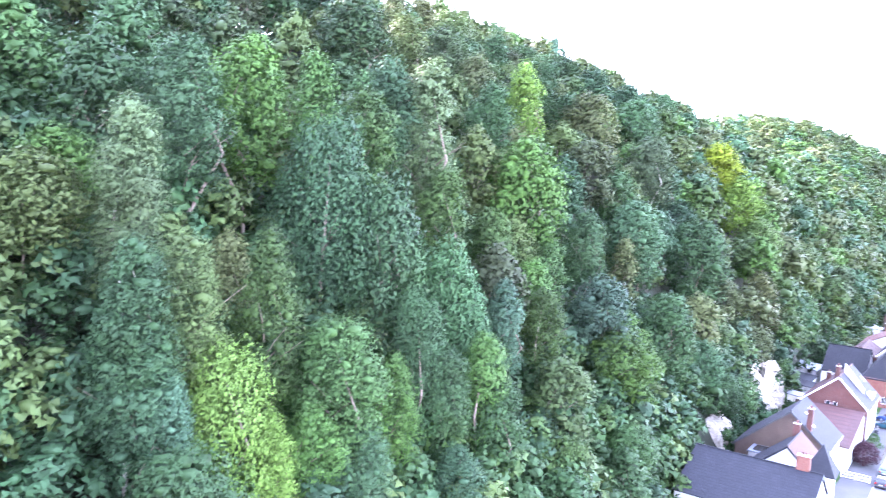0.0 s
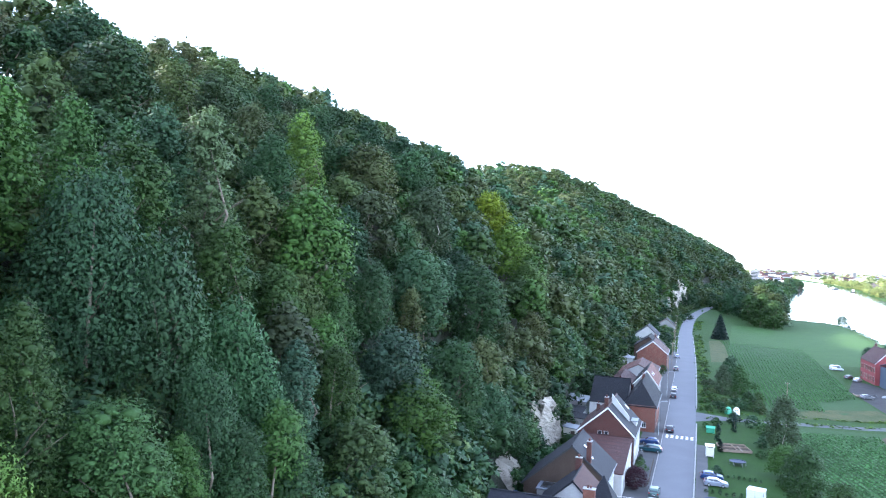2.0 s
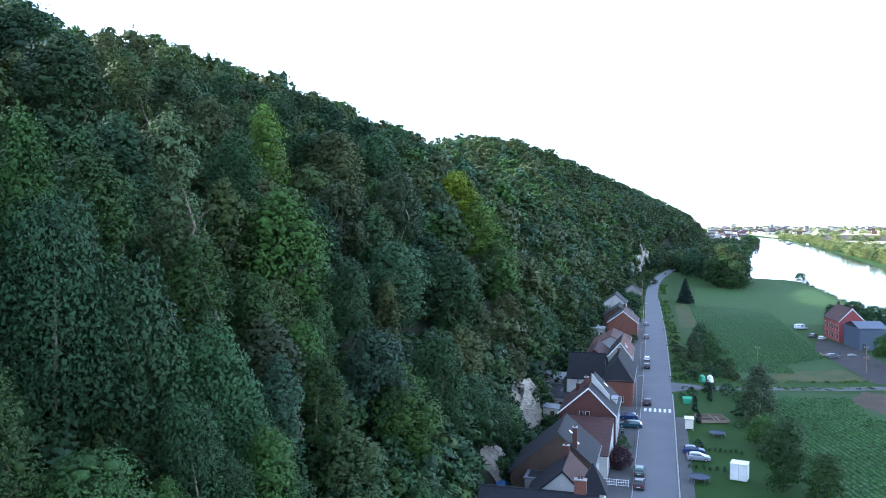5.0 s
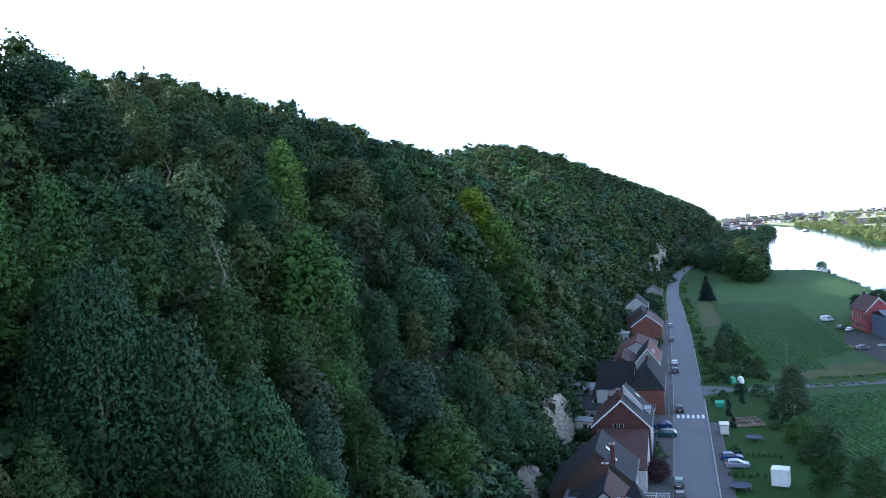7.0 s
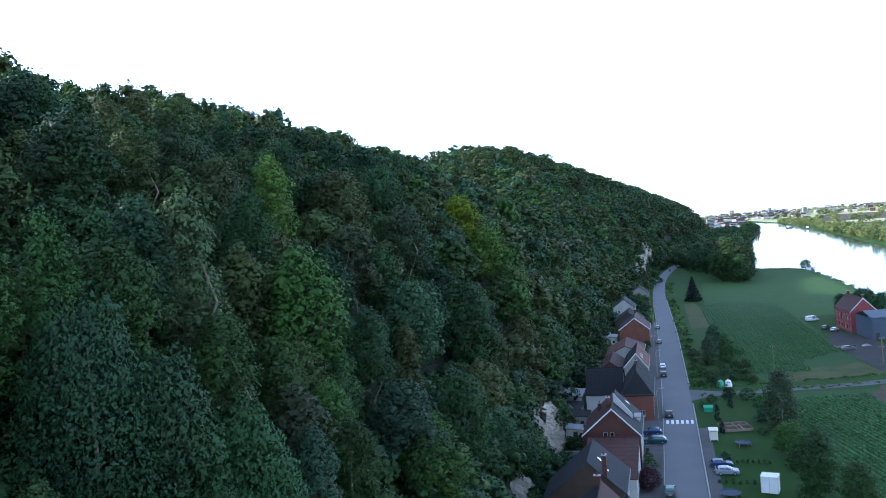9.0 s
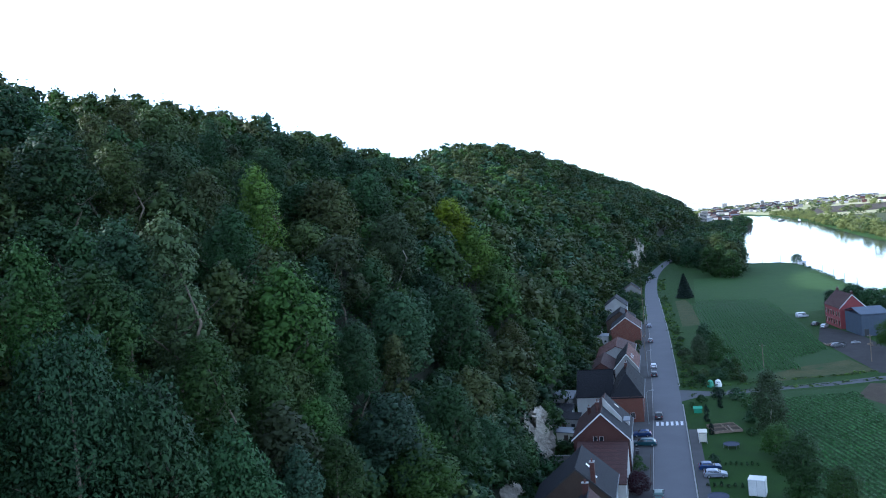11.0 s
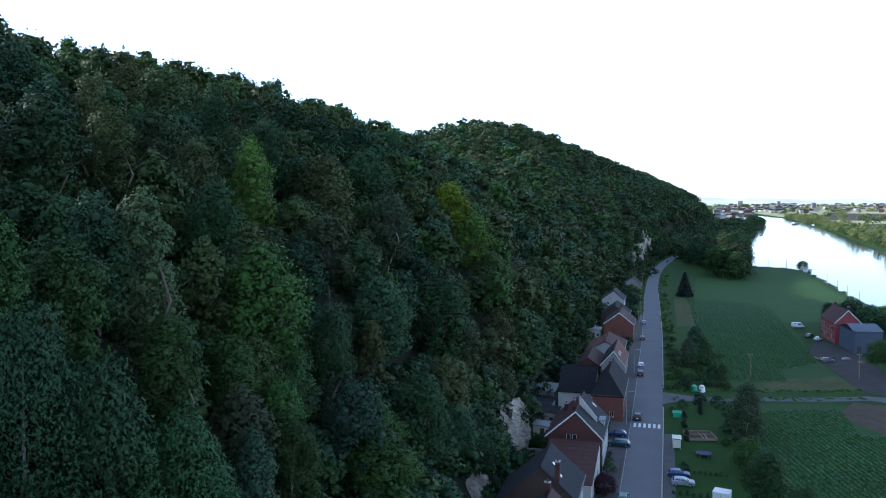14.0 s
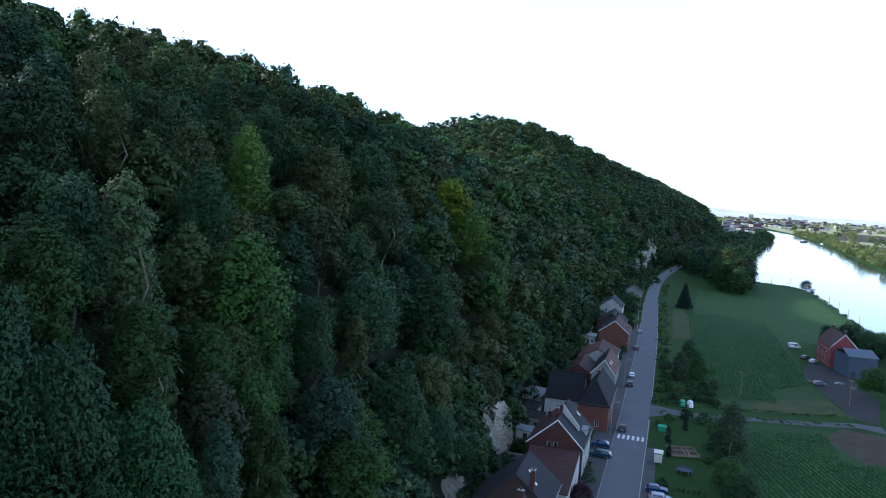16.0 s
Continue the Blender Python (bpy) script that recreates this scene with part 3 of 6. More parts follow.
slope_tree(-30.8, 204.3, 20.5, 12.2, 12.8, "tall", 2, "green", "upright green tree above the back gardens")
slope_tree(-28.6, 266.1, 13.3, 15.2, 10.3, "round", 3, "green", "green tree above the back gardens")
slope_tree(-29.2, 115.2, 19.8, 8.3, 11.7, "round", 0, "deep", "dark green tree beside the pale rock face")
slope_tree(-26.9, 120.3, 13.8, 9.1, 9.5, "round", 1, "green", "dense green tree beside the pale rock face")
slope_tree(-48.1, 36.0, 54.1, 8.5, 17.1, "round", 1, "bright", "fresh yellowish green spreading tree high on the slope")
slope_tree(-47.0, 28.6, 52.9, 7.6, 17.1, "round", 3, "blue", "bluish green tree high on the slope")
slope_tree(-41.1, 20.1, 46.8, 5.4, 17.1, "round", 0, "birch", "grey-green tree with bare pale stems below")
slope_tree(-34.9, 16.7, 37.7, 5.6, 15.4, "round", 2, "green", "green tree with pale stems on the near slope")
slope_tree(-35.5, 21.0, 38.0, 5.2, 15.2, "round", 1, "olive", "olive-green tree on the near slope")
slope_tree(-34.6, 27.1, 37.3, 5.8, 15.4, "tall", 2, "green", "upright green tree on the near slope")
slope_tree(-31.6, 31.3, 31.5, 9.6, 13.2, "round", 0, "green", "broad green tree on the lower slope")
slope_tree(-31.4, 41.1, 32.8, 6.3, 16.8, "weeping", 1, "deep", "dark drooping tree on the lower slope")
slope_tree(-33.0, 22.5, 30.4, 7.7, 13.8, "weeping", 0, "lime", "yellowish green drooping tree near the foot")
slope_tree(-32.6, 18.1, 28.3, 3.8, 10.1, "tall", 1, "silver", "pale silvery green young tree near the foot of the slope")
slope_tree(-34.3, 16.8, 31.9, 6.0, 11.4, "round", 3, "blue", "bluish green bushy tree near the foot")
slope_tree(-30.8, 28.6, 25.3, 5.3, 9.1, "round", 2, "bright", "fresh green young tree at the foot of the slope")
slope_tree(-31.1, 25.0, 24.8, 4.1, 8.5, "tall", 0, "lime", "light green young tree with pale tufts")
slope_tree(-30.4, 36.8, 27.5, 5.5, 10.8, "tall", 2, "bright", "bright green upright young tree on the lower slope")
slope_tree(-28.9, 47.9, 29.0, 4.8, 13.1, "round", 1, "bright", "small bright green crown on the lower slope")
slope_tree(-29.4, 43.0, 27.7, 5.3, 11.6, "round", 0, "deep", "dark green tree on the lower slope")
slope_tree(-27.8, 48.8, 24.5, 6.3, 10.6, "round", 2, "green", "fresh green tree above the first houses")
slope_tree(-25.3, 58.3, 17.6, 7.0, 8.0, "round", 0, "green", "green tree behind the first houses")
slope_tree(-24.6, 73.9, 15.2, 7.5, 8.2, "round", 3, "green", "green tree near the first back garden")
slope_tree(-29.0, 31.7, 23.5, 5.5, 9.0, "round", 3, "blue", "bluish green bushy young tree at the foot of the slope")
slope_tree(-26.7, 41.3, 20.2, 5.6, 8.1, "round", 1, "blue", "bluish green bushy tree above the first houses")
slope_tree(-79.8, 224.1, 75.5, 13.1, 17.9, "round", 1, "deep", "round-topped dark tree on the skyline")
slope_tree(-87.6, 269.3, 78.3, 13.3, 19.9, "round", 3, "deep", "dark round-topped skyline tree beside a gap")
slope_tree(-42.5, 69.0, 39.5, 7.0, 13.5, "round", 1, "green", "green tree in a hollow of the slope")
slope_tree(-43.0, 75.0, 38.5, 7.5, 13.0, "round", 3, "olive", "olive-green tree in a hollow of the slope")
slope_tree(-40.5, 80.0, 36.0, 7.0, 12.5, "round", 2, "green", "green tree in a hollow of the slope")
slope_tree(-38.5, 73.0, 33.5, 6.5, 12.5, "round", 0, "bright", "fresh green tree in a hollow of the slope")

rng = random.Random(5)
KINDS = (["green"] * 8 + ["deep"] * 2 + ["olive"] * 7 + ["brown"] * 2 + ["blue"] + ["bright"] * 2)
FAR_KINDS = ("green",) * 6 + ("olive",) * 6 + ("deep",) * 3 + ("bright",) * 3 + ("brown",) * 2 + ("silver",)
TEXT = {"green": "green broad-leaved tree on the wooded slope", "deep": "dark green broad-leaved tree on the wooded slope", "olive": "olive-green tree on the wooded slope",
        "brown": "brownish green tree on the wooded slope", "blue": "bluish green tree on the wooded slope", "bright": "fresh light green tree on the wooded slope", "silver": "silvery green tree on the wooded slope"}


def bare_rock(x, y):
    d = float(foot_x(y)) - x
    return (540 < y < 680 and d < 5.5) or (140 < y < 160 and d < 4.5) or (111 < y < 128 and d < 4)


def fill_slope():
    """The rest of the wood, singly where the camera passes nearest; in plan units."""
    far, single = [], 0
    y = -35.0
    while y < 1350:
        step = 6.8 if y < 260 else 8.2 if y < 700 else 13
        d = 2.0
        while d < (118 if y < 200 else 112 if y < 470 or y > 820 else 150):
            jx, jy = rng.uniform(-0.4, 0.4) * step, rng.uniform(-0.45, 0.45) * step
            yy = y + jy
            fx = float(foot_x(yy * U)) / U
            x = fx - d + jx
            d += step * (1.0 if d < 75 else 1.5)
            dist = math.hypot(x - 2, yy + 5)
            if dist < 15 or fx - x < 1.5:
                continue
            if bare_rock(x * U, yy * U):
                continue
            if any((x - a) ** 2 + (yy - b) ** 2 < (0.54 * (w * 0.5 + step * 0.5)) ** 2 for a, b, w in taken):
                continue
            edge = min(1.0, (fx - x) / 9)
            tall = (rng.uniform(8.5, 15.0) if fx - x < 42 and yy < 160 else rng.uniform(11.0, 17.2)) * ((0.58 + 0.42 * edge) if yy < 120 else (0.72 + 0.28 * edge))
            top = gz(x * U, yy * U) + tall * U
            wdt = U * rng.uniform(4.8, 9.4) * (1.0 if step < 7 else 1.25 if step < 9 else 1.7)
            shape = rng.choice(("round",) * 7 + ("tall",) * 3 if dist < 120 else ("round",))
            leaf = rng.choice(KINDS if yy < 150 else FAR_KINDS)
            if single < 225 and yy < 128 and d < 66:
                single += 1
                var = rng.randrange({"round": 4, "tall": 3, "weeping": 2}[shape])
                level = (-1 if dist < 34 and d < 40 else 0) if dist < 52 and d < 44 else 1
                hh = U * tall * rng.uniform(0.84, 0.96)
                tree(x * U, yy * U, top, wdt, hh, shape, var, leaf, level, None, "tree", TEXT[leaf] if shape != "weeping" else TEXT[leaf].replace("tree", "drooping tree"), "tree", "trees on the slope", turn=rng.uniform(0, 360))
            else:
                far.append((x * U, yy * U, top, wdt * (1.40 if yy > 150 else 1.12), U * tall * 0.9, rng.randrange(4) + (4 if yy < 240 else 0), leaf, rng.uniform(0, 6.28)))
        y += step * 0.95
    return far


def far_wood(name, rows, material, label):
    """Far trees joined into one wood."""
    Vs, Fs, Qs, n = [], [], [], 0
    for x, y, top, w, h, v, _, a in rows:
        F, Q = FAR[v][1], FAR[v][3]
        c, s = math.cos(a), math.sin(a)
        V = shaped(FAR[v], w * 1.15, h)
        V = np.stack([V[:, 0] * c - V[:, 1] * s + x, V[:, 0] * s + V[:, 1] * c + y, V[:, 2] + top - h], -1)
        Vs.append(V)
        Qs.append(np.stack([Q[:, 0] * c - Q[:, 1] * s, Q[:, 0] * s + Q[:, 1] * c, Q[:, 2]], -1))
        Fs.append(F + n)
        n += len(V)
    ob = new(name, leafy(name, np.concatenate(Vs), np.concatenate(Fs), np.concatenate(Qs), material))
    return tagged(ob, label, "wood", "", "stuff")


FAR_ROWS = fill_slope()
for _leaf in ("green", "deep", "olive", "brown", "blue", "bright", "silver"):
    _rows = [r for r in FAR_ROWS if r[6] == _leaf]
    if _rows:
        far_wood("far_wood", _rows, LEAF[_leaf], {"green": "green", "deep": "dark green", "olive": "olive-green", "brown": "brownish green", "blue": "bluish green", "bright": "light green", "silver": "silvery green"}[_leaf] + " far trees of the wooded hillside")


def undergrowth():
    """Bushes that close the gaps between the stems on the near slope."""
    r = random.Random(21)
    rows = []
    for _ in range(480):
        y = r.uniform(-12, 140) * U if _ % 2 else r.uniform(10, 80) * U
        fx = float(foot_x(y))
        x = fx - r.uniform(1.5, 46) * U
        if _ > 340:
            y = r.uniform(-2, 34) * U
            x = float(foot_x(y)) - r.uniform(3, 36) * U
        if math.hypot(x - 2, y + 5) < 17:
            continue
        if bare_rock(x, y):
            continue
        h = r.uniform(3.5, 9.0)
        rows.append((x, y, gz(x, y) + h, r.uniform(4.5, 7.5), h * 1.15, r.randrange(4) + (4 if y < 42 else 0), "", r.uniform(0, 6.28)))
    return rows


def foot_bushes():
    """Dense bushes and young trees along the foot of the near slope."""
    r = random.Random(44)
    rows = []
    for _ in range(360):
        y = r.uniform(8, 118) * U if _ < 300 else r.uniform(128, 345)
        x = float(foot_x(y)) - (r.uniform(0.3, 13) * U if _ < 300 else r.uniform(-2.2, 8))
        if math.hypot(x - 2, y + 5) < 19 or bare_rock(x, y) or (y > 92 and x > -24.5):
            continue
        h = r.uniform(4.0, 8.5) * (1.0 if _ < 300 else 1.25)
        rows.append((x, y, gz(x, y) + h, r.uniform(4.0, 7.0), h * 1.2, (4 if y < 80 else 0) + r.randrange(4), "", r.uniform(0, 6.28)))
    return rows


_u = foot_bushes()
far_wood("foot_bushes", _u[::3], LEAF["deep"], "dark green bushes at the foot of the slope")
far_wood("foot_bushes", _u[1::3], LEAF["green"], "green bushes at the foot of the slope")
far_wood("foot_bushes", _u[2::3], LEAF["blue"], "bluish green bushes at the foot of the slope")
_u = undergrowth()
far_wood("undergrowth", _u[::3], LEAF["deep"], "dark green bushes under the trees")
far_wood("undergrowth", _u[1::3], LEAF["green"], "green bushes and saplings under the trees")
far_wood("undergrowth", _u[2::3], LEAF["olive"], "olive-green saplings under the trees")


def roadside_scrub():
    """Scrub and small trees between the road and the slope beyond the houses."""
    r = random.Random(31)
    rows = []
    for k in range(250):
        y = r.uniform(322, 690)
        a, b = float(foot_x(y)) - 3, float(road_x(y)) - 6.5
        if 350 < y < 368 or 431 < y < 447:
            a = a if r.random() < 0.5 else b - 3
            b = max(a + 1, b) if a < b else a + 1
            if -25.5 < a < -9:
                continue
        x = r.uniform(a, max(a + 1, b))
        if (350 < y < 368 and -26 < x < -13.5) or (431 < y < 447 and -21.5 < x < -8.5) or x > float(road_x(y)) - 6:
            continue
        h = r.uniform(2.0, 6.0)
        rows.append((x, y, gz(x, y) + h, r.uniform(4, 7), h * 1.2, r.randrange(4), "", r.uniform(0, 6.28)))
    for k in range(90):
        y = r.uniform(640, 800)
        x = r.uniform(float(foot_x(y)) - 2, 62)
        if abs(x - float(road_x(y))) < 7 and y < 690:
            continue
        h = r.uniform(10, 19)
        rows.append((x, y, gz(x, y) + h, r.uniform(9, 13), h * 1.15, 4 + r.randrange(4), "", r.uniform(0, 6.28)))
    for k in range(210):
        y = r.uniform(700, 1450)
        a, b = float(foot_x(y)) - 4, float(bank_near(y)) - 6
        x = r.uniform(a, max(a + 2, b))
        h = r.uniform(9, 17)
        rows.append((x, y, gz(x, y) + h, r.uniform(11, 16), h * 1.15, r.randrange(4), "", r.uniform(0, 6.28)))
    for k in range(60):
        y = r.uniform(200, 345)
        x = float(foot_x(y)) + r.uniform(-1, 3.5)
        h = r.uniform(2.5, 6.0)
        rows.append((x, y, gz(x, y) + h, r.uniform(4, 7), h * 1.2, r.randrange(4), "", r.uniform(0, 6.28)))
    return rows


_u = roadside_scrub()
far_wood("roadside_scrub", _u[::2], LEAF["olive"], "olive-green scrub between the road and the slope")
far_wood("roadside_scrub", _u[1::2], LEAF["green"], "green scrub between the road and the slope")


def verge_weeds():
    """Tall weeds and low scrub along the verges and field edges."""
    r = random.Random(57)
    rows = []
    for k in range(420):
        y = r.uniform(210, 520)
        x = float(road_x(y)) + r.uniform(4.2, 8.0) if k % 3 else float(road_x(y)) - r.uniform(4.2, 6.5)
        if (k % 3 == 0 and y < 350) or (y > 430 and x > 0 and y < 452):
            continue
        h = r.uniform(0.2, 0.75)
        rows.append((x, y, gz(x, y) + h, r.uniform(1.2, 3.2), h * 1.4, 8 + r.randrange(4), "", r.uniform(0, 6.28)))
    for k in range(130):
        u = r.random()
        x, y = 6 + 50 * u + r.uniform(-1, 1), 207.5 + 18 * u + r.choice((-6.2, 2.6)) + r.uniform(-1.2, 1.2)
        h = r.uniform(0.15, 0.4)
        rows.append((x, y, gz(x, y) + h, r.uniform(1.2, 2.8), h * 1.4, 8 + r.randrange(4), "", r.uniform(0, 6.28)))
    return rows


_u = verge_weeds()
far_wood("verge_weeds", _u[::2], LEAF["bright"], "rough green weeds along the road verge")
far_wood("verge_weeds", _u[1::2], LEAF["lime"], "rough yellowish green weeds along the road verge")


# ---------- houses ----------
def wall_bm(s0, s1, top, openings, place, thick=0.3):
    """A wall from s0 to s1 with holes (a, b, low, high); top is a list of (s, height); place(s, depth, z) gives the point."""
    bm = bmesh.new()
    ss = sorted({s0, s1, *(s for s, _ in top if s0 < s < s1), *(v for o in openings for v in o[:2])})
    hs = [np.interp(s, [p[0] for p in top], [p[1] for p in top]) for s in ss]
    for a, b, ha, hb in zip(ss, ss[1:], hs, hs[1:]):
        cuts = sorted((o[2], o[3]) for o in openings if o[0] < (a + b) / 2 < o[1])
        lows = [0.0] + [c[1] for c in cuts]
        highs = [c[0] for c in cuts] + [None]
        for lo, hi in zip(lows, highs):
            q = [(a, lo), (b, lo), (b, hb if hi is None else hi), (a, ha if hi is None else hi)]
            f = [bm.verts.new(place(s, 0.0, z)) for s, z in q]
            g = [bm.verts.new(place(s, thick, z)) for s, z in q]
            bm.faces.new(f)
            bm.faces.new(g[::-1])
            for i in range(4):
                bm.faces.new((f[i], g[i], g[(i + 1) % 4], f[(i + 1) % 4]))
    bmesh.ops.remove_doubles(bm, verts=list(bm.verts), dist=0.0005)
    bmesh.ops.recalc_face_normals(bm, faces=list(bm.faces))
    return bm


def slab(poly, thick=0.16):
    bm = bmesh.new()
    a = [bm.verts.new(p) for p in poly]
    n = (Vector(poly[1]) - Vector(poly[0])).cross(Vector(poly[2]) - Vector(poly[0])).normalized()
    if n.z < 0:
        n = -n
    b = [bm.verts.new(Vector(p) - n * thick) for p in poly]
    bm.faces.new(a)
    bm.faces.new(b[::-1])
    for i in range(len(a)):
        bm.faces.new((a[i], b[i], b[(i + 1) % len(a)], a[(i + 1) % len(a)]))
    bmesh.ops.recalc_face_normals(bm, faces=list(bm.faces))
    return bm


def opening_fill(house, o, place, thick, door=False, material=None):
    """Window or door in a hole of the wall."""
    a, b, lo, hi = o
    bm = bmesh.new()
    m = 0.07

    def bar(s0, s1, z0, z1, d0=0.10, d1=0.17):
        vs = [bm.verts.new(place(s, d, z)) for z in (z0, z1) for d in (d0, d1) for s in (s0, s1)]
        for f in ((0, 2, 3, 1), (4, 5, 7, 6), (0, 1, 5, 4), (2, 6, 7, 3), (0, 4, 6, 2), (1, 3, 7, 5)):
            bm.faces.new([vs[i] for i in f])
    bar(a, b, lo, lo + m)
    bar(a, b, hi - m, hi)
    bar(a, a + m, lo + m, hi - m)
    bar(b - m, b, lo + m, hi - m)
    if not door and b - a > 0.9:
        bar((a + b) / 2 - 0.03, (a + b) / 2 + 0.03, lo + m, hi - m)
    w = part("door" if door else "window", bm, material or WHITE, house, "dark painted panelled front door" if door else "white-framed window")
    g = bmesh.new()
    vs = [g.verts.new(place(s, d, z)) for z in (lo + m, hi - m) for d in (0.125, 0.145) for s in (a + m, b - m)]
    for f in ((0, 2, 3, 1), (4, 5, 7, 6), (0, 1, 5, 4), (2, 6, 7, 3), (0, 4, 6, 2), (1, 3, 7, 5)):
        g.faces.new([vs[i] for i in f])
    part("door_leaf" if door else "pane", g, WOOD_DARK if door else GLASS, w)
    if not door:
        sb = bmesh.new()
        vs = [sb.verts.new(place(s, d, z)) for z in (lo - 0.09, lo - 0.003) for d in (-0.06, 0.12) for s in (a - 0.06, b + 0.06)]
        for f in ((0, 2, 3, 1), (4, 5, 7, 6), (0, 1, 5, 4), (2, 6, 7, 3), (0, 4, 6, 2), (1, 3, 7, 5)):
            sb.faces.new([vs[i] for i in f])
        part("sill", sb, KERB, w)


def chimney(house, x, y, z0, z1, w=0.6, d=0.8, material=None, pots=2):
    c = part("chimney", box(x - w / 2, y - d / 2, z0, x + w / 2, y + d / 2, z1, 0.02), material or BRICK_RED, house, "brick chimney stack")
    part("cap", box(x - w / 2 - 0.07, y - d / 2 - 0.07, z1 + 0.003, x + w / 2 + 0.07, y + d / 2 + 0.07, z1 + 0.12, 0.02), KERB, c)
    for k in range(pots):
        py = y + (k - (pots - 1) / 2) * 0.36
        part("chimney_pot", tube([(x, py, z1 + 0.1), (x, py, z1 + 0.3), (x, py, z1 + 0.5)], [0.13, 0.11, 0.12], 8), TILE_ORANGE, c)


def skylight(house, p0, slope, w, h, frac):
    """A roof window lying on the slope: p0 its lower corner, slope the unit vector up the roof."""
    up = Vector(slope).normalized()
    along = Vector((0, 1, 0))
    n = along.cross(up)
    if n.z < 0:
        n = -n
    p = Vector(p0)

    def quadbox(a0, a1, b0, b1, c0, c1):
        bm = bmesh.new()
        vs = [bm.verts.new(p + along * a + up * b + n * c) for c in (c0, c1) for b in (b0, b1) for a in (a0, a1)]
        for f in ((0, 2, 3, 1), (4, 5, 7, 6), (0, 1, 5, 4), (2, 6, 7, 3), (0, 4, 6, 2), (1, 3, 7, 5)):
            bm.faces.new([vs[i] for i in f])
        return bm
    s = part("skylight", quadbox(0, w, 0, h, 0.0, 0.08), DARK, house, "slanted roof window")
    part("pane", quadbox(0.08, w - 0.08, 0.08, h - 0.08, 0.083, 0.10), frac, s)


def house(name, label, x0, x1, y0, y1, el, er, rx, rz, wall, roof_l, roof_r, gable_open=(), road_open=(), doors=(), base=0.0, hip=0.0, verge=None, group="village houses", front=None, gable=None, chimneys=(), over=0.35):
    """A house with its ridge along the road: eaves el and er high on the hill and the road side, ridge at rx, rz."""
    h = thing(name, pose(0, 0, base), label, "house", group)
    T = 0.3
    near_top = [(x0, el), (x1, er)] if hip else [(x0, el), (rx, rz), (x1, er)]
    if hip:
        near_top = [(x0, min(el, er)), (x1, min(el, er))]
    pn = lambda s, d, z: (s, y0 + d, z)
    pf = lambda s, d, z: (s, y1 - d, z)
    pr = lambda s, d, z: (x1 - d, s, z)
    pl = lambda s, d, z: (x0 + d, s, z)
    g = part("gable_wall", wall_bm(x0, x1, near_top, list(gable_open), pn, T), gable or wall, h)
    part("gable_wall", wall_bm(x0, x1, [(x0, el), (rx, rz), (x1, er)], [], pf, T), wall, h)
    part("front_wall", wall_bm(y0 + T, y1 - T, [(y0, er), (y1, er)], list(road_open) + list(doors), pr, T), front or wall, h, "front wall towards the road")
    part("back_wall", wall_bm(y0 + T, y1 - T, [(y0, el), (y1, el)], [], pl, T), wall, h)
    for o in gable_open:
        opening_fill(h, o, pn, T)
    for o in road_open:
        opening_fill(h, o, pr, T)
    for o in doors:
        opening_fill(h, o, pr, T, True)
    lift = 0.20
    sl = (rz - el) / (rx - x0)
    sr = (rz - er) / (x1 - rx)
    ya, yb = y0 - over * 0.6, y1 + over * 0.3
    yr = y0 + hip if hip else ya
    L = [(x0 - over, ya, el - over * sl + lift), (x0 - over, yb, el - over * sl + lift), (rx, yb, rz + lift), (rx, yr, rz + lift)]
    R = [(x1 + over, ya, er - over * sr + lift), (x1 + over, yb, er - over * sr + lift), (rx, yb, rz + lift), (rx, yr, rz + lift)]
    part("roof_slope", slab(L), roof_l, h)
    part("roof_slope", slab(R), roof_r, h)
    if hip:
        part("roof_slope", slab([L[0], R[0], (rx, yr, rz + lift)]), roof_r, h)
    part("ridge_cap", tube([(rx, yr, rz + lift + 0.02), (rx, yb, rz + lift + 0.02)], [0.13, 0.13], 6), roof_l, h)
    if verge is not None and not hip:
        for e, x in ((el, x0), (er, x1)):
            s = sl if x == x0 else sr
            dx = -over if x == x0 else over
            bm = bmesh.new()
            zs = (e - over * s + lift, rz + lift)
            vs = [bm.verts.new((xx, yy, z + dz)) for xx, z in ((x + dx, zs[0]), (rx, zs[1])) for yy in (ya - 0.04, ya - 0.004) for dz in (-0.30, 0.03)]
            for f in ((0, 1, 3, 2), (4, 6, 7, 5), (0, 4, 5, 1), (2, 3, 7, 6), (0, 2, 6, 4), (1, 5, 7, 3)):
                bm.faces.new([vs[i] for i in f])
            part("verge_board", bm, verge, h, "pale verge board along the gable")
    part("gutter", tube([(x1 + over + 0.07, ya, er - over * sr + 0.06), (x1 + over + 0.07, yb, er - over * sr + 0.06)], [0.08, 0.08], 6), ZINC, h)
    part("downpipe", tube([(x1 + 0.06, y0 + 0.25, 0.05), (x1 + 0.06, y0 + 0.25, er - 0.2)], [0.05, 0.05], 6), ZINC, h)
    for c in chimneys:
        chimney(h, *c)
    return h, Vector((rx - x1, 0, rz - er)).normalized(), lift


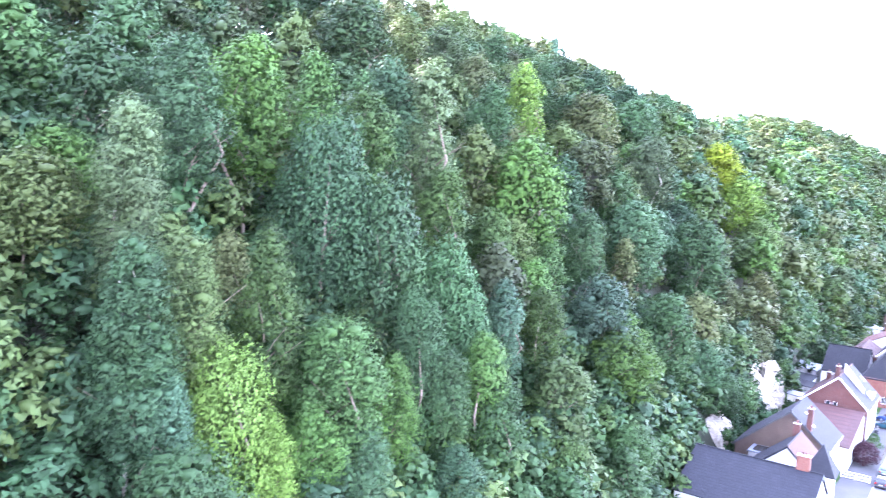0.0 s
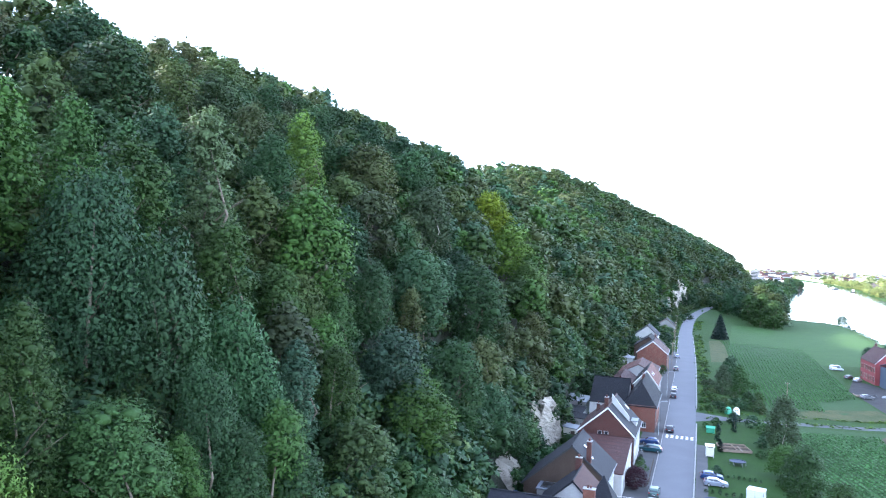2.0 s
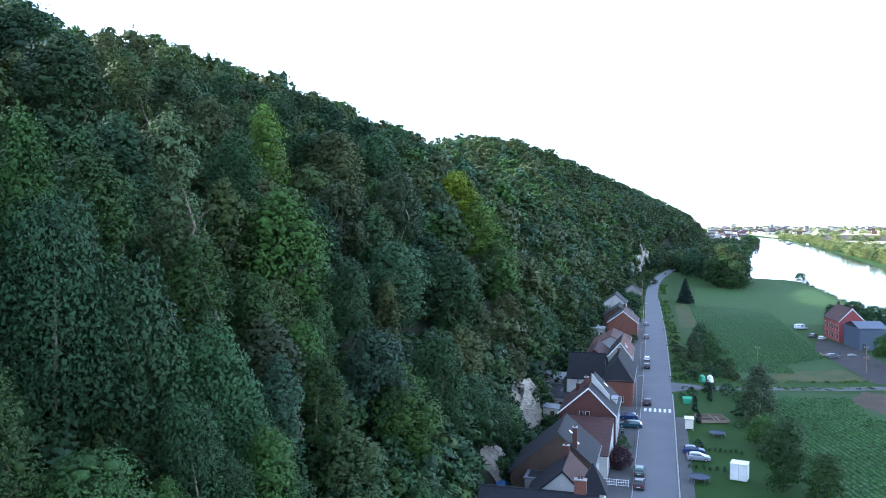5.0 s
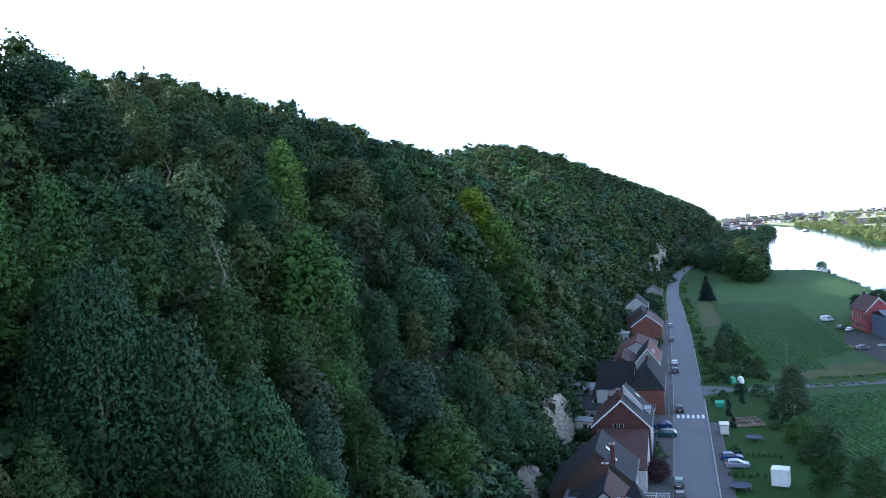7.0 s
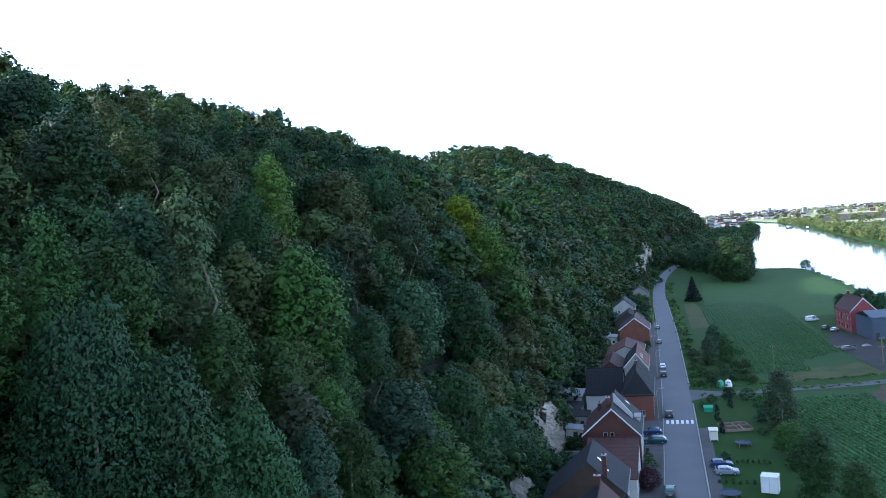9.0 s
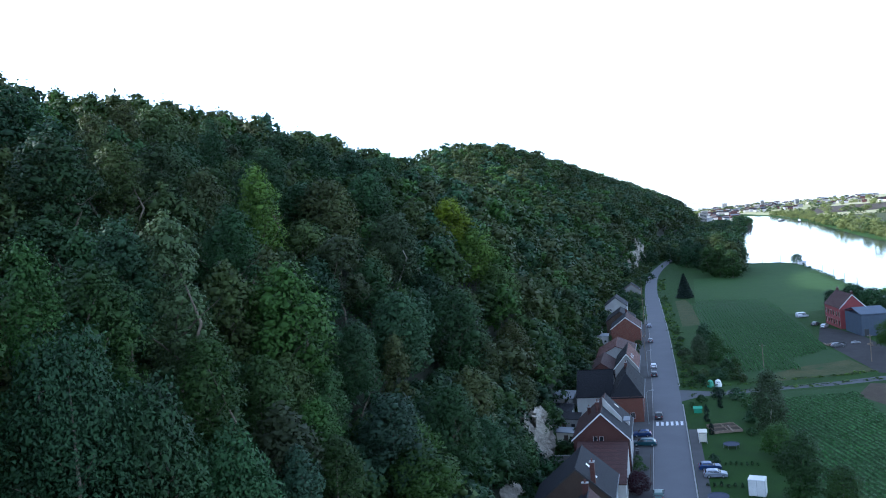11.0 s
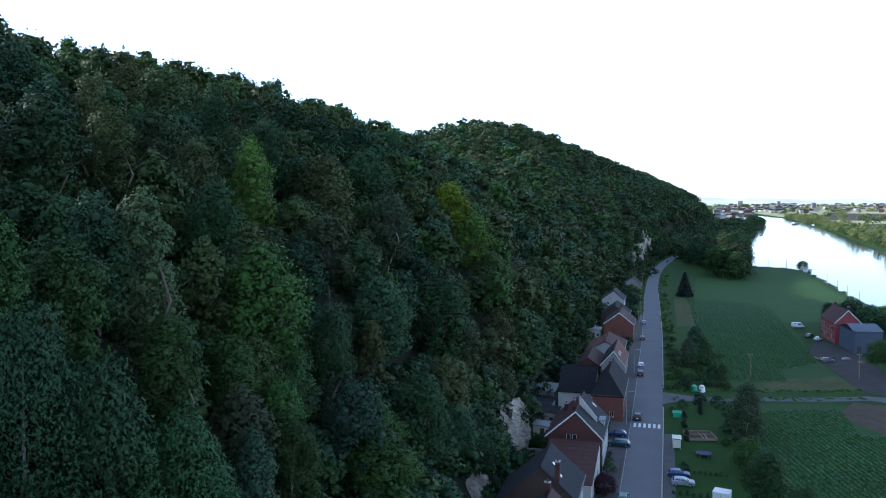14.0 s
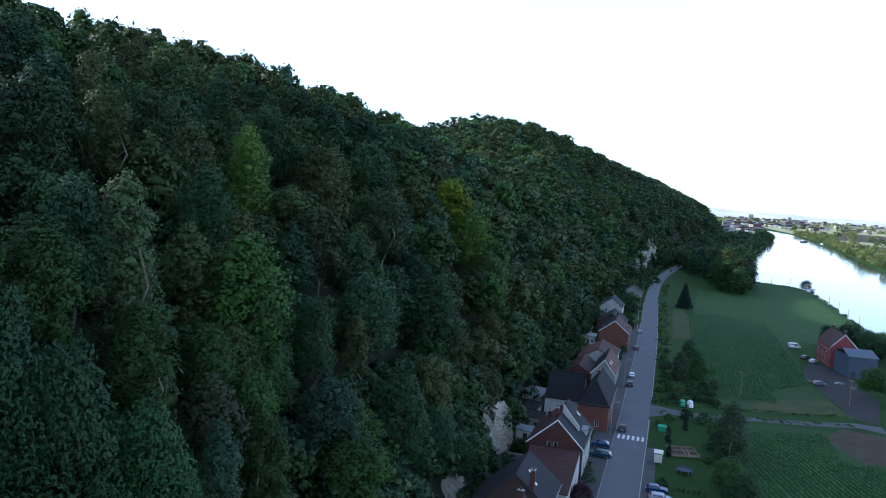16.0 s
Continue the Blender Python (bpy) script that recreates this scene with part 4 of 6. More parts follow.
def shed(x0, y0, x1, y1, h, wall, roof, label, tilt=0.35):
    s = thing("shed", pose(0, 0, 0), label, "shed", "back sheds")
    bm = bmesh.new()
    vs = [bm.verts.new(p) for p in ((x0, y0, 0), (x1, y0, 0), (x1, y1, 0), (x0, y1, 0), (x0, y0, h + tilt), (x1, y0, h), (x1, y1, h), (x0, y1, h + tilt))]
    for f in ((0, 1, 5, 4), (1, 2, 6, 5), (2, 3, 7, 6), (3, 0, 4, 7), (3, 2, 1, 0), (4, 5, 6, 7)):
        bm.faces.new([vs[i] for i in f])
    part("wall", bm, wall, s)
    part("roof", slab([(x0 - 0.2, y0 - 0.2, h + tilt + 0.16), (x1 + 0.2, y0 - 0.2, h + 0.14), (x1 + 0.2, y1 + 0.2, h + 0.14), (x0 - 0.2, y1 + 0.2, h + tilt + 0.16)], 0.12), roof, s)
    part("door", box(x0 + (x1 - x0) * 0.4, y0 - 0.06, 0.02, x0 + (x1 - x0) * 0.4 + 0.9, y0 - 0.003, 2.0), WOOD_DARK, s)
    part("window", box(x0 + (x1 - x0) * 0.72, y0 - 0.05, 1.0, x0 + (x1 - x0) * 0.72 + 0.8, y0 - 0.003, 1.7), GLASS, s)
    return s


def row(y0, y1, n, lo, hi, w=1.1):
    """n equal openings between y0 and y1."""
    p = (y1 - y0) / n
    return [(y0 + p * (k + 0.5) - w / 2, y0 + p * (k + 0.5) + w / 2, lo, hi) for k in range(n)]


# white house with a red-brown and slate roof and a small turret
h1, up1, _ = house("house", "white-walled house with a brown tiled roof and a slate turret", -17.5, -8.2, 98.5, 107.5, 4.6, 5.4, -12.2, 9.2, RENDER_WHITE, SLATE, TILE_RED,
                   road_open=row(99.2, 107.0, 3, 0.9, 2.3), gable_open=[(-11.2, -10.2, 4.2, 5.4)], verge=SLATE, chimneys=[(-12.6, 106.2, 8.2, 10.6, 0.9, 0.6, BRICK_RED, 2)])
tb = bmesh.new()
add_box(tb, -9.9, 99.6, 0, -6.7, 102.8, 6.3)
tur = part("turret", tb, RENDER_WHITE, h1, "square white bay with a slate pyramid roof")
tb = bmesh.new()
_v = [tb.verts.new(p) for p in ((-10.3, 99.2, 6.2), (-6.3, 99.2, 6.2), (-6.3, 103.2, 6.2), (-10.3, 103.2, 6.2), (-8.3, 101.2, 10.0))]
for _f in ((0, 1, 4), (1, 2, 4), (2, 3, 4), (3, 0, 4), (3, 2, 1, 0)):
    tb.faces.new([_v[i] for i in _f])
part("turret_roof", tb, SLATE, tur)
h0, _, _ = house("house", "broad house with a dark slate roof before the white one", 84.6, 97.9, 7.0, 22.2, 4.6, 4.6, 92.6, 8.3, RENDER_WHITE, SLATE, SLATE, verge=ZINC)
h0.matrix_basis = pose(0, 0, 0, 0, 0, 90)
chimney(h0, 92.9, 9.2, 7.2, 10.2, 0.9, 1.5, BRICK_ORANGE, 2)
ext = thing("flat_extension", pose(0, 0, 0), "low flat-roofed back extension with a glazed roof panel", "extension", "back buildings")
part("wall", box(-19.0, 107.8, 0, -14.2, 111.6, 4.6), RENDER_GREY, ext)
part("roof_panel", box(-19.2, 107.7, 4.603, -14.0, 111.7, 4.85, 0.05), ZINC, ext)
part("glazing", box(-18.6, 108.2, 4.853, -14.6, 111.2, 4.95, 0.03), GLASS, ext)

# brown brick gable house with slate roof and two roof windows
h2, up2, _ = house("house", "brown brick gabled house with slate roof and two roof windows", -22.0, -9.2, 112.2, 124.0, 4.2, 6.0, -14.6, 10.6, BRICK_BROWN, SLATE, SLATE,
                   road_open=row(113, 123.5, 4, 3.6, 5.0) + row(113, 121, 3, 0.9, 2.3), doors=[(121.8, 122.8, 0.0, 2.1)], front=RENDER_WHITE, verge=DARK, chimneys=[(-12.0, 112.7, 8.0, 11.6, 0.7, 0.9, BRICK_RED, 2)])
for _y, _k in ((114.6, 0.45), (116.6, 0.62)):
    p = Vector((-9.2, 0, 6.0 + 0.22)) + up2 * (7.1 * _k)
    skylight(h2, (p.x, _y, p.z), up2, 0.95, 1.25, WHITE)

# low link house
h3, up3, _ = house("house", "white-fronted low house with a brown-red tiled roof", 124.4, 142.0, 7.9, 17.0, 3.9, 5.0, 139.6, 6.5, RENDER_WHITE, TILE_RED, TILE_RED,
                   gable_open=row(126, 138, 4, 0.9, 2.3, 1.1))
h3.matrix_basis = pose(0, 0, 0, 0, 0, 90)

# tall red brick gable house
h4, up4, _ = house("house", "tall red brick gabled house with pale verges, tiled and slate roof", -18.2, -7.6, 142.3, 158.0, 6.4, 6.4, -12.6, 11.3, BRICK_RED, TILE_RED, SLATE,
                   road_open=row(143, 157.5, 5, 3.8, 5.3) + row(143, 155, 4, 0.9, 2.4), doors=[(156.0, 157.1, 0.0, 2.1)], front=RENDER_WHITE, verge=WHITE,
                   gable_open=[(-13.2, -12.4, 5.7, 6.9), (-14.4, -13.6, 5.7, 6.9)], chimneys=[(-13.4, 146.5, 10.2, 12.6, 0.7, 0.9, BRICK_RED, 2), (-15.6, 152.0, 8.4, 10.2, 0.7, 0.8, BRICK_RED, 1)])
_b = bmesh.new()
_vs = [_b.verts.new(p) for p in ((-12.5, 147.6, 11.5), (-9.0, 147.6, 8.1), (-9.0, 147.6, 9.0), (-12.5, 147.6, 13.2), (-12.5, 148.0, 11.5), (-9.0, 148.0, 8.1), (-9.0, 148.0, 9.0), (-12.5, 148.0, 13.2))]
for _f in ((0, 1, 2, 3), (7, 6, 5, 4), (0, 4, 5, 1), (1, 5, 6, 2), (2, 6, 7, 3), (3, 7, 4, 0)):
    _b.faces.new([_vs[i] for i in _f])
part("parapet", _b, RENDER_WHITE, h4, "white raised party wall on the roof")
_d = part("dormer", box(-9.2, 150.0, 6.5, -7.75, 153.0, 7.7, 0.03), RENDER_WHITE, h4, "white boxed dormer at the eaves")
part("dormer_roof", box(-9.5, 149.8, 7.703, -7.55, 153.2, 7.85, 0.03), ZINC, _d)
p = Vector((-7.6, 0, 6.6)) + up4 * 3.2
skylight(h4, (p.x, 155.5, p.z), up4, 0.9, 1.2, GLASS)

shed(-16.5, 159.0, -9.0, 166.5, 3.0, BRICK_RED, SLATE, "low brick outbuilding behind the tall house")

# black-roofed house with rear wing
h5, up5, _ = house("house", "orange brick house with a hipped black tiled roof", -12.6, -5.6, 177.0, 197.5, 6.0, 6.0, -9.2, 10.4, BRICK_ORANGE, SLATE_BLACK, SLATE_BLACK,
                   road_open=row(178, 197, 5, 3.6, 5.0) + row(178, 194, 4, 0.9, 2.3), doors=[(195.0, 196.1, 0.0, 2.1)], hip=5.5, gable_open=[(-8.6, -7.6, 0.9, 2.3)], chimneys=[(-9.4, 190.0, 9.8, 11.6, 0.7, 0.9, BRICK_RED, 1)])
h5b, _, _ = house("house", "white-walled rear wing with a wide black tiled roof", 183.0, 198.0, 12.75, 21.5, 4.8, 4.8, 191.0, 9.6, RENDER_WHITE, SLATE_BLACK, SLATE_BLACK)
h5b.matrix_basis = pose(0, 0, 0, 0, 0, 90)
# small house with orange roof and two red-roofed buildings behind it
h6, up6, _ = house("house", "small grey gabled house with a faded orange tiled roof", -13.8, -7.4, 217.5, 237.0, 4.6, 4.6, -10.4, 8.4, RENDER_GREY, SLATE_BLACK, TILE_ORANGE,
                   road_open=row(218, 236, 4, 1.0, 2.4), gable_open=[(-11.0, -10.0, 3.0, 4.2)], verge=WHITE)
for _y in (221.0, 224.0):
    p = Vector((-7.4, 0, 4.8)) + up6 * 2.0
    skylight(h6, (p.x, _y, p.z), up6, 0.9, 1.2, WHITE)
house("house", "low back building with a red-brown tiled roof", -21.5, -14.2, 219.0, 236.0, 3.2, 3.4, -17.8, 5.8, BRICK_RED, TILE_RED, TILE_RED, group="back buildings", gable_open=[(-18.4, -17.4, 1.0, 2.1)])
house("house", "low house with a bright red tiled roof", -20.5, -9.0, 240.0, 258.0, 3.6, 4.4, -14.5, 6.8, RENDER_WHITE, TILE_ORANGE, TILE_RED, gable_open=[(-13.6, -12.4, 1.0, 2.2)], road_open=row(241, 257, 4, 1.0, 2.3))
house("house", "orange brick gabled house with pale verges", -18.0, -7.6, 281.0, 297.0, 6.0, 6.0, -12.6, 10.0, BRICK_ORANGE, SLATE, TILE_RED, road_open=row(282, 296, 4, 3.6, 5.0), verge=WHITE, chimneys=[(-12.6, 295.0, 9.6, 11.4, 0.7, 0.8, BRICK_RED, 1)])
house("house", "dark-roofed brick house among the row", -21.0, -10.4, 304.0, 320.0, 5.6, 5.6, -15.6, 9.2, BRICK_BROWN, SLATE_BLACK, SLATE_BLACK, road_open=row(305, 319, 4, 3.2, 4.5))
house("house", "pale grey house with a slate roof", -24.6, -14.8, 352.0, 366.0, 5.6, 5.6, -19.4, 9.4, RENDER_WHITE, SLATE, SLATE, gable_open=[(-22.4, -21.4, 3.2, 4.4), (-18.2, -17.2, 3.2, 4.4), (-22.4, -21.4, 0.9, 2.1)], verge=DARK)
house("house", "small dark house with a low gabled roof", -20.0, -10.0, 433.0, 445.0, 3.4, 3.4, -14.6, 7.0, RENDER_GREY, SLATE_BLACK, SLATE_BLACK, gable_open=[(-13.6, -11.8, 1.2, 2.4)], verge=WOOD)


# back yard sheds and walls

shed(-28.0, 187.0, -23.0, 196.0, 3.4, RENDER_WHITE, ZINC, "white back shed with a grey metal roof")
shed(-27.0, 177.5, -22.5, 185.0, 2.6, WHITE, SLATE, "white lean-to with a dark roof")
shed(-26.5, 170.5, -20.0, 176.5, 2.6, RENDER_GREY, SLATE_BLACK, "low dark-roofed back shed")
shed(-24.0, 160.5, -20.0, 164.5, 2.3, CREAM, ZINC, "small pale shed with a sheet roof")
shed(-28.0, 300.0, -23.0, 308.0, 3.0, WHITE, TILE_RED, "small white back building with red roof")
shed(-24.5, 283.0, -19.5, 290.0, 3.0, RENDER_WHITE, ZINC, "white back building beside a brick house")


def garden_wall(pts, h, material, label, name="garden_wall"):
    w = bmesh.new()
    for (xa, ya), (xb, yb) in zip(pts, pts[1:]):
        l = math.hypot(xb - xa, yb - ya)
        add_box(w, 0, -0.12, -0.4, l, 0.12, h, Matrix.Translation((xa, ya, 0)) @ Matrix.Rotation(math.atan2(yb - ya, xb - xa), 4, "Z"))
    g = part(name, w, material)
    tagged(g, label, "wall", "garden walls")
    c = bmesh.new()
    for (xa, ya), (xb, yb) in zip(pts, pts[1:]):
        l = math.hypot(xb - xa, yb - ya)
        add_box(c, 0, -0.17, h + 0.002, l, 0.17, h + 0.09, Matrix.Translation((xa, ya, 0)) @ Matrix.Rotation(math.atan2(yb - ya, xb - xa), 4, "Z"))
    part("coping", c, KERB, g)


garden_wall([(-25.0, 147.5), (-18.6, 147.5)], 1.6, RENDER_GREY, "grey rendered garden wall behind the houses")
garden_wall([(-25.0, 167.5), (-13.5, 167.5)], 1.5, BRICK_BROWN, "brown brick garden wall behind the houses")
garden_wall([(-26.0, 104.0), (-18.0, 104.0)], 1.8, WOOD_DARK, "dark boarded garden fence behind the houses")
garden_wall([(-25.0, 110.0), (-22.6, 111.5)], 1.8, WOOD_DARK, "dark boarded garden fence behind the houses")
tarp = bmesh.new()
bmesh.ops.create_grid(tarp, x_segments=10, y_segments=8, size=1.0)
for v in tarp.verts:
    v.co = Vector((v.co.x * 2.2, v.co.y * 1.6, 1.3 + 0.35 * math.sin(v.co.x * 4) * math.cos(v.co.y * 3) - 0.9 * max(abs(v.co.x), abs(v.co.y)) ** 3))
tarp_ob = part("tarpaulin", tarp, BLUE_SHEET)
tarp_ob.matrix_basis = pose(-24.5, 114.5, 0.25)
tagged(tarp_ob, "crumpled blue tarpaulin over a garden heap", "tarpaulin")


# pale rock faces
def rock_face(name, x, y0, y1, zt, label, seed, depth=2.5, lean=0.25, step=0.9):
    r = np.random.default_rng(seed)
    ny, nz = int((y1 - y0) / step) + 2, int(zt / step) + 2
    V, F = [], []
    for i in range(ny):
        y = y0 + (y1 - y0) * i / (ny - 1)
        fx = x(y) if callable(x) else x
        edge = min(1.0, 0.30 + 5.0 * min(i, ny - 1 - i) / (ny - 1))
        for k in range(nz):
            u = k / (nz - 1)
            z = -1.0 + (zt * (0.75 + 0.25 * noise.noise((y * 0.13, seed, 0))) * edge + 1.0) * u
            w = noise.noise((y * 0.30, z * 0.22, seed)) * 1.8 + noise.noise((y * 0.9, z * 0.35, seed + 9)) * 0.9 + (0.5 if noise.noise((y * 0.5, z * 0.7, seed + 4)) > 0.1 else 0.0)
            V.append((fx - lean * z + w - 2.2 * (1 - edge) - (1.5 * u ** 6), y, z))
    for i in range(ny - 1):
        for k in range(nz - 1):
            a = i * nz + k
            F.append((a, a + nz, a + nz + 1, a + 1))
    n = len(V)
    V += [(vx - depth, vy, vz) for vx, vy, vz in V]
    F += [tuple(j + n for j in f[::-1]) for f in F]
    return tagged(mesh_part(name, V, F, CHALK), label, "rock face", "rock faces")


rock_face("rock_face", -24.0, 143.0, 156.5, 13.5, "pale weathered limestone face at the slope's foot", 3, lean=0.12, step=0.5)
rock_face("rock_face", -25.2, 113.0, 126.0, 7.5, "pale limestone outcrop half hidden by leaves", 5, lean=0.2, step=0.5)
rock_face("rock_face", lambda y: -23.0 + (y - 545) * 0.12, 545.0, 598.0, 13.0, "pale limestone cliff above the road bend", 8, lean=0.10, step=1.2)
rock_face("rock_face", lambda y: -17.0 + (y - 596) * 0.12, 597.0, 632.0, 19.0, "tall pale limestone cliff above the road bend", 9, lean=0.10, step=1.2)
rock_face("rock_face", lambda y: -12.0 + (y - 636) * 0.12, 637.0, 668.0, 27.0, "tall pale limestone cliff above the road bend", 10, lean=0.10, step=1.2)


def cliff_scrub():
    """Bushes that cling to the cliffs and part them into pale streaks."""
    r = random.Random(91)
    rows = []
    for k in range(30):
        y = r.uniform(540, 668)
        x0 = -24.0 + (y - 545) * 0.125
        top = 11 if y < 597 else 17 if y < 634 else 25
        z = r.random() ** 1.2 * top
        h = r.uniform(3.0, 7.0)
        rows.append((x0 - 0.10 * z + r.uniform(0.2, 1.6), y, z + h, r.uniform(2.0, 4.2), h, r.randrange(4), "", r.uniform(0, 6.28)))
    for k in range(16):
        y = r.choice((r.uniform(142, 157), r.uniform(112, 127)))
        z = r.random() * (9 if y > 130 else 5)
        rows.append((-24.0 - 0.12 * z + r.uniform(0.6, 1.6), y, z + 2.2, r.uniform(1.2, 2.4), 2.4, r.randrange(4), "", r.uniform(0, 6.28)))
    return rows


_u = cliff_scrub()
far_wood("cliff_scrub", _u[::2], LEAF["green"], "green bushes clinging to the pale cliffs")
far_wood("cliff_scrub", _u[1::2], LEAF["deep"], "dark green bushes clinging to the pale cliffs")

# ---------- vehicles ----------
def car(paint, label, m, length=4.2, width=1.75, height=1.45, boxy=0.0, group="parked cars", name="car"):
    c = thing(name, m, label, "car", group)
    L, W, H = length / 2, width / 2, height
    prof = [(-L, 0.42), (-L + 0.02, 0.82), (-L + 0.25 - boxy * 0.2, 0.98), (-L + 0.55 - boxy * 0.45, H - 0.12), (-L + 0.95 - boxy * 0.6, H), (L - 2.05 + boxy * 0.3, H), (L - 1.75 + boxy * 0.4, H - 0.06), (L - 1.05 + boxy * 0.2, 0.98), (L - 0.3, 0.86), (L, 0.66), (L + 0.02, 0.42), (L - 0.05, 0.24), (-L + 0.05, 0.24)]

    def wide(z):
        return W if z < 0.95 else W - (z - 0.95) / (H - 0.95) * 0.24
    bm = bmesh.new()
    a = [bm.verts.new((x, -wide(z), z)) for x, z in prof]
    b = [bm.verts.new((x, wide(z), z)) for x, z in prof]
    bm.faces.new(a[::-1])
    bm.faces.new(b)
    for i in range(len(prof)):
        j = (i + 1) % len(prof)
        bm.faces.new((a[i], a[j], b[j], b[i]))
    bmesh.ops.recalc_face_normals(bm, faces=list(bm.faces))
    bmesh.ops.bevel(bm, geom=list(bm.edges), offset=0.045, segments=1, affect="EDGES")
    body = part("body", bm, paint, c)

    def glass(pts, nm):
        g = bmesh.new()
        vs = [g.verts.new(p) for p in pts]
        g.faces.new(vs)
        r = bmesh.ops.extrude_face_region(g, geom=list(g.faces))
        n = (Vector(pts[1]) - Vector(pts[0])).cross(Vector(pts[2]) - Vector(pts[0])).normalized()
        ctr = sum((Vector(p) for p in pts), Vector()) / len(pts)
        if n.dot(ctr - Vector((0, 0, 0.7))) < 0:
            n = -n
        for v in r["geom"]:
            if isinstance(v, bmesh.types.BMVert):
                v.co += n * 0.012
        bmesh.ops.recalc_face_normals(g, faces=list(g.faces))
        part(nm, g, GLASS, body)
    zt, zb = H - 0.14, 1.02
    for s in (-1, 1):
        x0, x1, x2, x3 = -L + 0.52 - boxy * 0.3, -L + 0.80 - boxy * 0.45, L - 1.92 + boxy * 0.35, L - 1.28 + boxy * 0.25
        xm = (x0 + x3) / 2 - 0.1
        for q0, q1, t0, t1 in ((x0, xm - 0.04, x1, xm - 0.04), (xm + 0.04, x3, xm + 0.04, x2)):
            glass([(q0, s * (wide(zb) + 0.003), zb), (q1, s * (wide(zb) + 0.003), zb), (t1, s * (wide(zt) + 0.003), zt), (t0, s * (wide(zt) + 0.003), zt)], "side_window")
    glass([(L - 1.08 + boxy * 0.2, -W + 0.12, 1.0), (L - 1.08 + boxy * 0.2, W - 0.12, 1.0), (L - 1.70 + boxy * 0.4, W - 0.26, H - 0.09), (L - 1.70 + boxy * 0.4, -W + 0.26, H - 0.09)], "windscreen")
    glass([(-L + 0.27 - boxy * 0.2, -W + 0.14, 1.02), (-L + 0.27 - boxy * 0.2, W - 0.14, 1.02), (-L + 0.54 - boxy * 0.43, W - 0.26, H - 0.16), (-L + 0.54 - boxy * 0.43, -W + 0.26, H - 0.16)], "rear_window")
    for sx in (-1, 1):
        for s in (-1, 1):
            x = sx * (L - 0.82)
            t = part("tyre", tube([(x, s * (W - 0.19), 0.31), (x, s * (W + 0.015), 0.31)], [0.31, 0.31], 14), BLACK, c)
            part("rim", tube([(x, s * (W + 0.016), 0.31), (x, s * (W + 0.03), 0.31)], [0.2, 0.18], 10), METAL, t)
    for s in (-1, 1):
        part("headlight", box(L - 0.14, s * (W - 0.3) - 0.17, 0.62, L + 0.03, s * (W - 0.3) + 0.17, 0.78, 0.02), METAL, body)
        part("tail_light", box(-L - 0.03, s * (W - 0.18) - 0.11, 0.70, -L + 0.12, s * (W - 0.18) + 0.11, 0.95, 0.02), LAMP_RED, body)
        part("mirror", box(L - 1.35, s * (W + 0.09) - 0.08, 0.98, L - 1.22, s * (W + 0.09) + 0.08, 1.12, 0.02), DARK, body)
    part("bumper", box(-L - 0.05, -W + 0.08, 0.36, -L + 0.1, W - 0.08, 0.58, 0.03), DARK, body)
    part("bumper", box(L - 0.1, -W + 0.08, 0.36, L + 0.06, W - 0.08, 0.56, 0.03), DARK, body)
    part("number_plate", box(-L - 0.065, -0.26, 0.60, -L - 0.035, 0.26, 0.71), WHITE, body)
    return c


def paint(name, col):
    m = plain(name, col, 0.28, 0.15)
    return m


P_BLACK, P_SILVER, P_TEAL, P_BLUE, P_WHITE, P_GREEN, P_GREY = (paint(n, c) for n, c in (
    ("black_car_paint", (0.012, 0.013, 0.016)), ("silver_car_paint", (0.24, 0.26, 0.31)), ("dark_teal_car_paint", (0.018, 0.062, 0.080)), ("dark_blue_car_paint", (0.02, 0.045, 0.13)),
    ("white_car_paint", (0.58, 0.60, 0.63)), ("dark_green_car_paint", (0.05, 0.095, 0.085)), ("grey_car_paint", (0.12, 0.125, 0.135))))
car(P_BLACK, "black hatchback parked along the road edge", pose(-2.7, 122.0, 0.045, 0, 0, 90))
car(P_GREEN, "dark green estate car parked along the road edge", pose(-2.8, 128.5, 0.045, 0, 0, 90), 4.5)
car(P_TEAL, "dark teal pickup parked across the paved strip", pose(-5.4, 158.8, 0.03, 0, 0, 176), 4.9, 1.8, 1.5)
car(P_BLUE, "blue car parked before the white house front", pose(-6.0, 165.4, 0.03, 0, 0, 180), 3.9)
car(P_BLACK, "black hatchback standing on the road by the crossing", pose(-2.3, 180.0, 0.045, 0, 0, 90), 4.0, 1.75, 1.5)
car(P_BLACK, "black car parked behind a white one", pose(-3.2, 226.0, 0.045, 0, 0, 90))
car(P_WHITE, "white car parked at the roadside", pose(-3.4, 238.0, 0.045, 0, 0, 90))
car(P_GREY, "dark grey car parked at the roadside", pose(-4.4, 284.0, 0.045, 0, 0, 92))
car(P_SILVER, "silver car parked at the roadside", pose(-5.0, 320.0, 0.045, 0, 0, 93))
car(P_SILVER, "silver hatchback parked on the grass", pose(7.3, 139.5, gz(7.3, 139.5), 0, 0, 2), 4.1)
car(P_BLUE, "dark blue hatchback parked on the grass beside another", pose(6.6, 143.6, gz(6.6, 143.6), 0, 0, 4), 4.0)
car(P_GREY, "dark car parked by the red house", pose(56.0, 311.0, gz(56, 311), 0, 0, 60))
car(P_WHITE, "white car parked by the red house", pose(58.0, 305.0, gz(58, 305), 0, 0, 60))
car(P_GREY, "dark car among scrap in the yard", pose(54.2, 265.5, gz(54.2, 265.5), 0, 0, 10))
